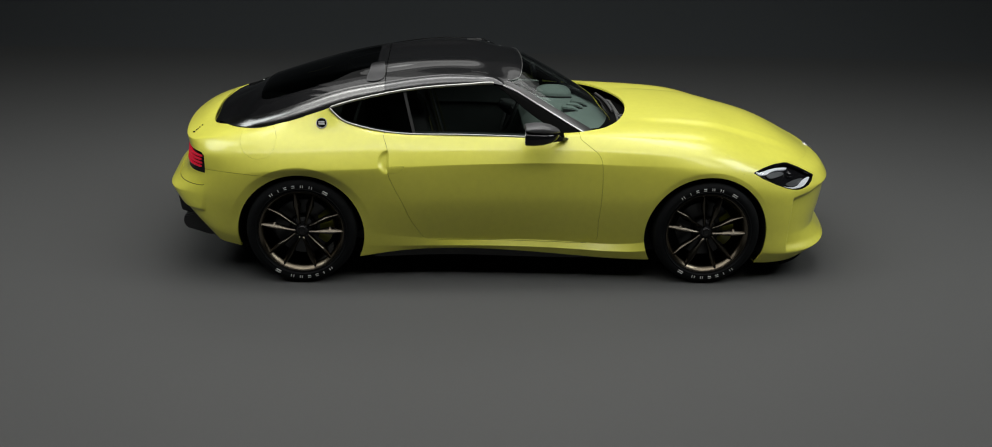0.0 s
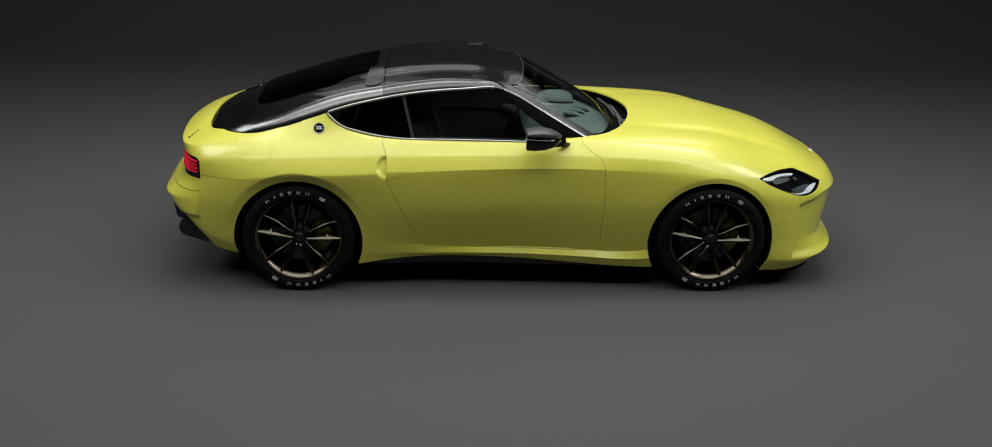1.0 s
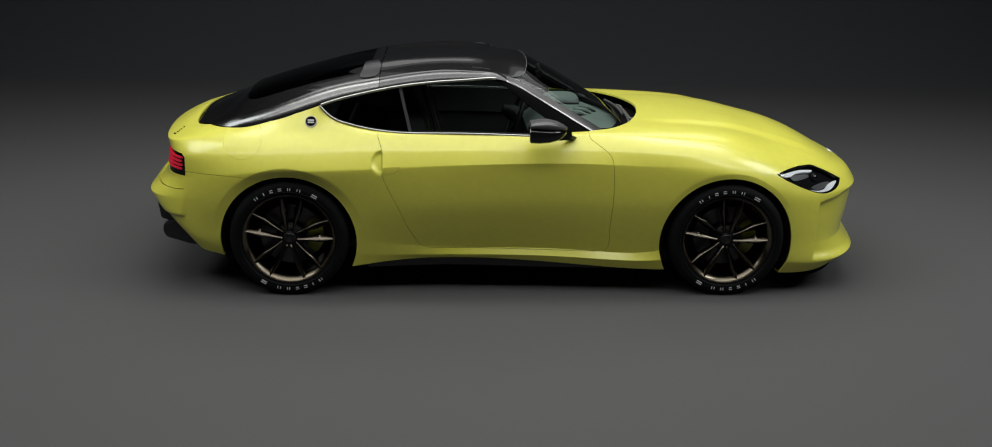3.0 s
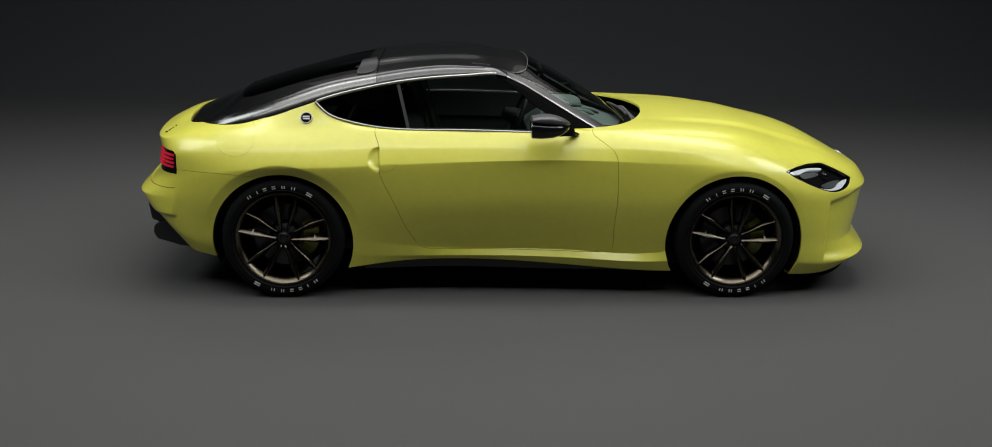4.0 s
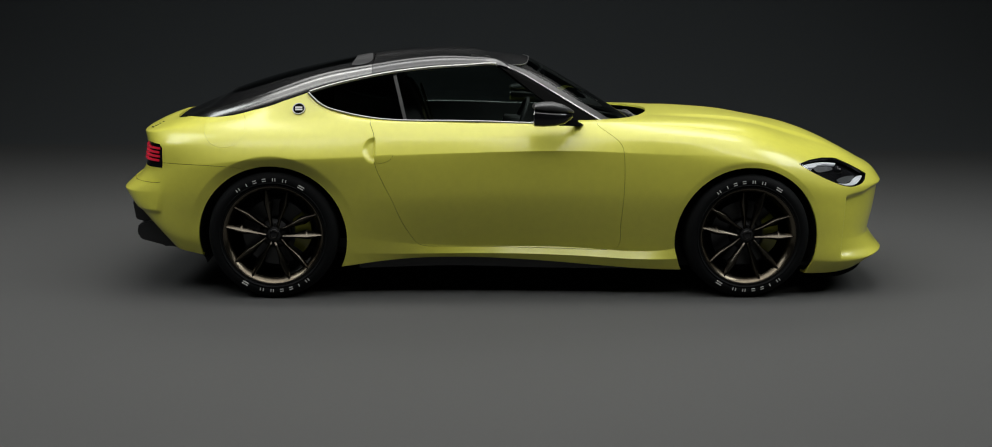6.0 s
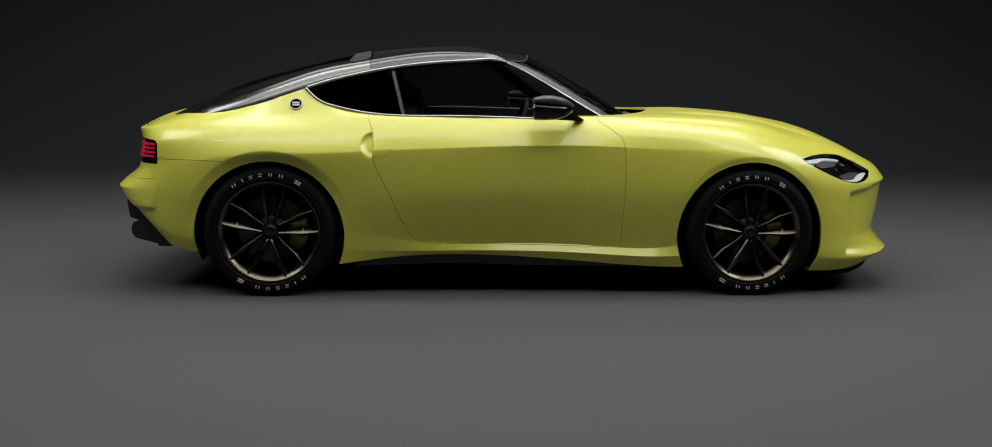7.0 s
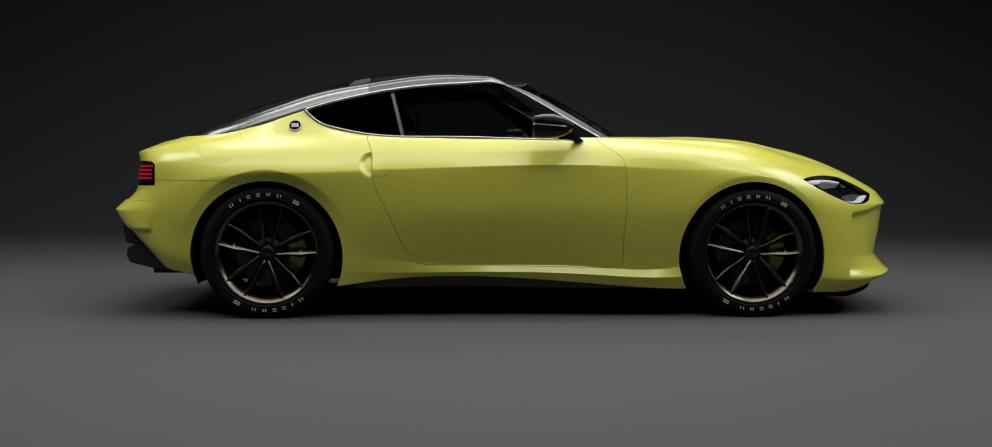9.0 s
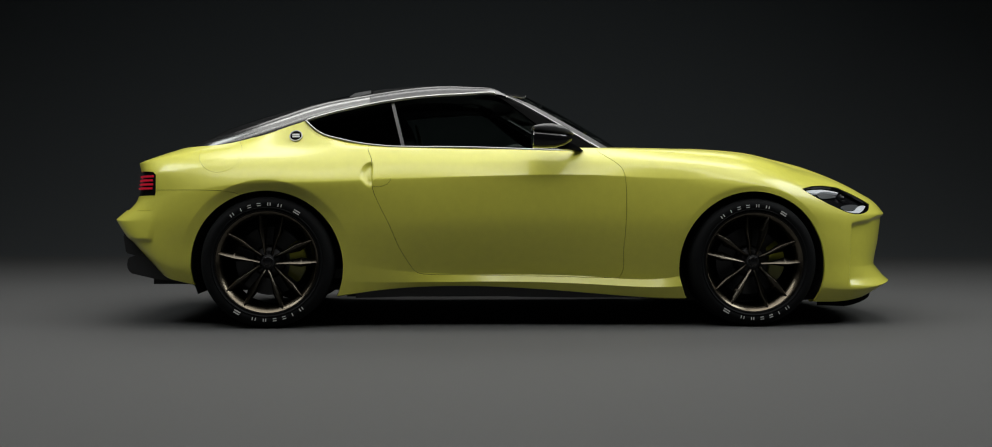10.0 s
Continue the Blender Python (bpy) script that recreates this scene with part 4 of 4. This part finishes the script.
for dx, dy, w, h in ((0, 0, .020, .020), (.010, .021, .012, .016), (.017, .038, .012, .016), (.024, .055, .012, .016), (.036, .080, .012, .022)):
    x, y = -1.965 + dx, -.555 + dy
    near_pt = BODY.co[np.where(BODY.co[:, 2] > .84, np.hypot(BODY.co[:, 0] - x, BODY.co[:, 1] + y), 9).argmin()]
    bm = bmesh.new()
    box(bm, (-w / 2, -h / 2, -.003), (w / 2, h / 2, .001))
    part("deck_script", bm, GLOSS_BLACK, car, "small black script bar on the deck", False).matrix_basis = pose(x, y, near_pt[2] + .001, 0, 14, 12)

# Antenna pod by the roof seam.
pod = TOP.mirrored().clip(inside([(-.875, -.57), (-.777, -.57), (-.777, -.33), (-.79, -.275), (-.83, -.26), (-.86, -.29), (-.868, -.40)], (0, 1)))
pod.build("roof_pod", POD_GREY, car, "grey satin raised pod by the roof seam", .005, .014)

# Emblem on the nose.
emblem = part("nose_emblem", lathe([(.0001, -.004), (.036, -.004), (.042, -.002), (.044, .004)], 36), SATIN, car, "small silver emblem on the nose")
emblem.matrix_basis = pose(2.175, 0, .676, 0, 0, 90) @ pose(0, 0, 0, -58, 0, 0)

def rod(points, radius, mat, name, label="", steps=8, parent=car):
    bm = bmesh.new()
    pts = [Vector(p) for p in points]
    rings = []
    for i, p in enumerate(pts):
        d = (pts[min(i + 1, len(pts) - 1)] - pts[max(i - 1, 0)]).normalized()
        u = d.cross(Vector((0, 0, 1)) if abs(d.z) < .9 else Vector((1, 0, 0))).normalized()
        v = d.cross(u)
        rings.append([bm.verts.new(p + (u * math.cos(a) + v * math.sin(a)) * radius) for a in np.arange(steps) * math.tau / steps])
    for p, q in zip(rings, rings[1:]):
        for i in range(steps):
            j = (i + 1) % steps
            bm.faces.new((p[i], p[j], q[j], q[i]))
    bm.faces.new(rings[0])
    bm.faces.new(rings[-1][::-1])
    return part(name, bm, mat, parent, label)


for s in (-1, 1):
    rod([(x, s * (deep(x, z) + .010), z + .004) for x, z in DLO_LOW if x < .33], .0062, SATIN, "window_trim", "thin satin window sill trim", 10)
    rod([(x, s * (float(along(SIDE, np.array([x]))[0]) + .006), z + .005) for x, z in RAIL_LOW if -1.10 < x < -.088], .0085, FRAME_SATIN, "window_frame", "satin silver strip along the window's top edge", 12)

# ---- mirrors ----
def mirror_head(s):
    def section(x, yc, zc, a, b, n=24):
        return [(x, s * (yc + a * math.copysign(abs(math.cos(t)) ** .62, math.cos(t))), zc + b * math.copysign(abs(math.sin(t)) ** .7, math.sin(t))) for t in np.arange(n) * math.tau / n]

    def skin(rows, cap=True):
        bm = bmesh.new()
        rings = [[bm.verts.new(c) for c in r] for r in rows]
        for p, q in zip(rings, rings[1:]):
            for i in range(len(p)):
                j = (i + 1) % len(p)
                bm.faces.new((p[i], p[j], q[j], q[i]))
        if cap:
            bm.faces.new(rings[0])
            bm.faces.new(rings[-1][::-1])
        return bm

    body = [section(x, .955 + dy, .987 + (zc - .982) * .87, a * .70, b * .87) for x, dy, zc, a, b in ((.088, 0, .978, .100, .050), (.094, 0, .977, .104, .054), (.14, 0, .974, .106, .053), (.20, -.006, .973, .100, .048), (.25, -.016, .976, .086, .038), (.285, -.03, .982, .06, .022), (.298, -.035, .985, .035, .010))]
    mirror = part("door_mirror", skin(body), GLOSS_BLACK, car, "gloss black door mirror on a short arm")
    cap = [section(x, .955 + dy, .987 + (zc - .982) * .87, a * .70, b * .87) for x, dy, zc, a, b in ((.086, 0, 1.037, .100, .006), (.092, 0, 1.040, .105, .015), (.14, 0, 1.041, .107, .026), (.19, -.004, 1.039, .102, .029), (.24, -.014, 1.030, .090, .025), (.28, -.028, 1.017, .066, .015), (.302, -.036, 1.008, .036, .006))]
    part("mirror_cap", skin(cap), CAP_GREY, mirror, "dark glossy mirror cap")
    part("mirror_glass", skin([section(.0855, .955, .984, .065, .035), section(.089, .955, .984, .065, .035)]), LAMP_CHROME, mirror, "mirror glass")
    arm = [[(x - .026, s * y, z - h), (x + .026, s * y, z - h), (x + .020, s * y, z + h), (x - .024, s * y, z + h)] for x, y, z, h in ((.245, .905, .950, .016), (.288, .87, .948, .018), (.33, .835, .936, .012), (.352, .80, .930, .006))]
    bm = bmesh.new()
    hull_bar(bm, arm)
    bmesh.ops.bevel(bm, geom=bm.edges[:], offset=.004, segments=2, affect="EDGES")
    part("mirror_arm", bm, GLOSS_BLACK, mirror)
    return mirror


mirror_head(-1), mirror_head(1)

# ---- cowl and wipers ----
cowl = BODY.clip(inside(FOOT_ALL, (0, 1), .022), outside(inside(FOOT_ALL, (0, 1), -.12)), front_of(.50))
whole("cowl_panel", cowl, DEEP_BLACK, "black plastic cowl under the windscreen", -.062, 0)


cover = TOP.clip(lambda s: .200 - s.uv[:, 1], front_of(.40), above(PILLAR, off=-.02))
whole("cowl_cover", cover, BLACK, "black plastic cover at the windscreen's foot", -.020, .01)
whole("screen_seal", TOP.clip(lambda s: .0045 - np.abs(s.uv[:, 1] - .2045), front_of(.40), above(PILLAR, off=-.03)), DEEP_BLACK, "black seal along the windscreen's foot", 0, .01)


WIPER = material("grey_wiper_plastic", (0.07, 0.07, 0.07), 0.4)
for first, last, ahead, pivot in ((.46, -.10, 0, -.12), (.06, -.46, .026, -.40)):
    line = [(.752 + ahead - .17 * y * y, y, .932 - .06 * y * y - .5 * ahead) for y in np.linspace(first, last, 9)]
    mid = line[4]
    arm = rod([(.815 - .17 * pivot ** 2, pivot, .868), (.800 - .17 * pivot ** 2, pivot, .905), (mid[0] + .022, mid[1] - .03, mid[2] + .006), (mid[0] + .004, mid[1], mid[2] + .004)], .010, WIPER, "wiper", "dark grey windscreen wiper arm and blade")
    rod(line, .008, WIPER, "wiper_blade", parent=arm)
    part("wiper_nut", lathe([(.0001, -.03), (.012, -.028), (.016, -.02), (.017, .01)], 16), WIPER, arm).matrix_basis = pose(.815 - .17 * pivot ** 2, pivot, .885, -90, 0, 0)

# ---- cabin ----
DASH = grained(material("grey_dashboard", (0.15, 0.18, 0.165), 0.6), 200, 0.2, 0.2)
bm = bmesh.new()
rows = [[(x, y * (1 - .10 * max(0, x - .3)), z) for x, z in ((.70 - .2 * y * y, .62), (.82 - .30 * y * y, .862), (.52, .90), (.26, .865 + hump), (.16, .78), (.20, .60))] for y, hump in ((-.68, -.01), (-.55, 0), (-.2, 0), (0, .0), (.18, .01), (.25, .035), (.36, .045), (.47, .035), (.55, .01), (.68, -.01))]
rings = [[bm.verts.new(c) for c in r] for r in rows]
for p, q in zip(rings, rings[1:]):
    for i in range(6):
        bm.faces.new((p[i], p[(i + 1) % 6], q[(i + 1) % 6], q[i]))
bm.faces.new(rings[0]), bm.faces.new(rings[-1][::-1])
bmesh.ops.bevel(bm, geom=[e for e in bm.edges if abs(e.verts[0].co.y - e.verts[1].co.y) > .01], offset=.02, segments=2, affect="EDGES")
part("dashboard", bm, DASH, car, "grey dashboard")
def dome(name, c, size, label):
    """A rounded hood on the dashboard, squarer than a ball and flat below."""
    bm = bmesh.new()
    bmesh.ops.create_uvsphere(bm, u_segments=32, v_segments=18, radius=1)
    for v in bm.verts:
        x, y, z = (math.copysign(abs(q) ** .7, q) for q in v.co)
        v.co = c[0] + size[0] * x, c[1] + size[1] * y, c[2] + size[2] * (z if z > 0 else z * .4)
    return part(name, bm, DASH, car, label)


dome("instrument_hood", (.41, .50, .90), (.13, .13, .062), "rounded hood over the instruments")
# Black rod stands for the line of shade under the hood's near edge.
rod([(.285, .40, .905), (.34, .365, .912), (.44, .36, .912), (.53, .39, .905)], .006, BLACK, "hood_shade", "black rod for the shade under the instrument hood")
for k in range(3):
    bm = bmesh.new()
    hull_bar(bm, [[(x, .01 + .085 * k + d, z) for d, z in ((0, .86), (.075, .86), (.065, top), (.008, top - .004))] for x, top in ((.425 + .04 * k, .927), (.50 + .04 * k, .921), (.545 + .04 * k, .90))])
    bmesh.ops.bevel(bm, geom=bm.edges[:], offset=.005, segments=2, affect="EDGES")
    gauge = part("gauge_hood", bm, DASH, car, "small hood over a centre gauge")
    # Shade on the hood's near side, drawn as a black strip.
    bm = bmesh.new()
    hull_bar(bm, [[(x, .008 + .085 * k + d, z) for d, z in ((-.006, .88), (.004, .88), (.004, top), (-.006, top))] for x, top in ((.43 + .04 * k, .914), (.50 + .04 * k, .909), (.535 + .04 * k, .898))])
    part("gauge_shade", bm, BLACK, gauge, "black strip for the shade on the gauge hood's near side", False)
bm = bmesh.new()
box(bm, (-1.0, -.76, .25), (.6, .76, .30))
box(bm, (-1.1, -.72, .30), (-.98, .72, .86))
box(bm, (-1.7, -.60, .80), (-1.0, .60, .86))
box(bm, (-.55, -.12, .30), (.30, .12, .60))
for s in (-1, 1):
    box(bm, (-.80, s * .775 - .03, .28), (.50, s * .775 + .03, .90))
part("cabin_tub", bm, LINING, car, "dark grey cabin floor and door linings", False)


def seat(y):
    def cushion(path, wide, thick, name, parent, mat=CLOTH):
        bm = bmesh.new()
        rings = []
        for x, z, w, t, deg in path:
            a = radians(deg)
            d = Vector((math.cos(a), 0, math.sin(a)))
            n = 28
            rings.append([bm.verts.new(Vector((x, y, z)) + d * (thick * t * math.copysign(abs(math.sin(q)) ** .6, math.sin(q))) * (1 + .5 * abs(math.cos(q)) ** 3) + Vector((0, wide * w * math.copysign(abs(math.cos(q)) ** .5, math.cos(q)), 0))) for q in np.arange(n) * math.tau / n])
        for p, q in zip(rings, rings[1:]):
            for i in range(len(p)):
                j = (i + 1) % len(p)
                bm.faces.new((p[i], p[j], q[j], q[i]))
        bm.faces.new(rings[0]), bm.faces.new(rings[-1][::-1])
        return part(name, bm, mat, parent)

    back = cushion([(-.40, .42, .9, .9, -15), (-.43, .52, 1.0, 1.0, -15), (-.47, .66, 1.0, 1.0, -15), (-.515, .82, 1.0, 1.0, -16), (-.545, .93, .86, .9, -16), (-.565, 1.0, .62, .8, -16), (-.585, 1.07, .5, .7, -16), (-.60, 1.12, .40, .4, -16)], .25, .07, "seat", car)
    back["label"] = "dark sports seat with yellow edge stitching"
    cushion([(-.42, .42, .9, .8, 85), (-.35, .43, 1.0, 1.0, 85), (-.1, .45, 1.0, 1.0, 82), (.06, .47, .96, .9, 75), (.11, .45, .85, .5, 60)], .25, .075, "seat_cushion", back)
    for s in (-1, 1):
        rod([(x + .055, y + s * .235 * w, z) for x, z, w in ((-.40, .45, .95), (-.42, .56, 1.02), (-.455, .68, 1.02), (-.495, .82, 1.02), (-.525, .92, .9), (-.55, 1.0, .66), (-.575, 1.08, .5))], .006, STITCH, "seat_stitching", "yellow edge stitching", 6, back)


seat(-.37), seat(.37)
torus = lathe([(.175 + .014 * math.cos(a), .014 * math.sin(a)) for a in np.arange(10) * math.tau / 10], 48, True)
wheel_rim = part("steering_wheel", torus, BLACK, car, "black three-spoke steering wheel")
wheel_rim.matrix_basis = pose(.10, .37, .83, 0, 0, 90) @ pose(0, 0, 0, 22, 0, 0)
bm = bmesh.new()
for a in (0, math.pi, -math.pi / 2):
    c, t = Vector((math.cos(a), 0, math.sin(a))), Vector((-math.sin(a), 0, math.cos(a)))
    hull_bar(bm, [[c * r + t * .018 + Vector((0, d, 0)), c * r - t * .018 + Vector((0, d, 0)), c * r - t * .018 + Vector((0, d + .012, 0)), c * r + t * .018 + Vector((0, d + .012, 0))] for r, d in ((.03, .01), (.165, -.004))])
part("steering_spokes", bm, BLACK, wheel_rim)
part("steering_hub", lathe([(.0001, -.03), (.045, -.028), (.058, -.01), (.055, .03), (.03, .10), (.0001, .10)], 28), BLACK, wheel_rim)
bm = bmesh.new()
box(bm, (.20, -.11, 1.145), (.225, .11, 1.205))
bmesh.ops.bevel(bm, geom=bm.edges[:], offset=.01, segments=2, affect="EDGES")
part("rear_view_mirror", bm, GLOSS_BLACK, car, "black rear-view mirror")
rod([(.215, 0, 1.19), (.20, 0, 1.23)], .012, BLACK, "mirror_stem")

# Panes let daylight in.
for ob in scene.objects:
    if ob.type == "MESH" and ob.data.materials and ob.data.materials[0] in (SCREEN_GLASS, SIDE_GLASS, QUARTER_GLASS, REAR_GLASS, LENS):
        ob.visible_shadow = False
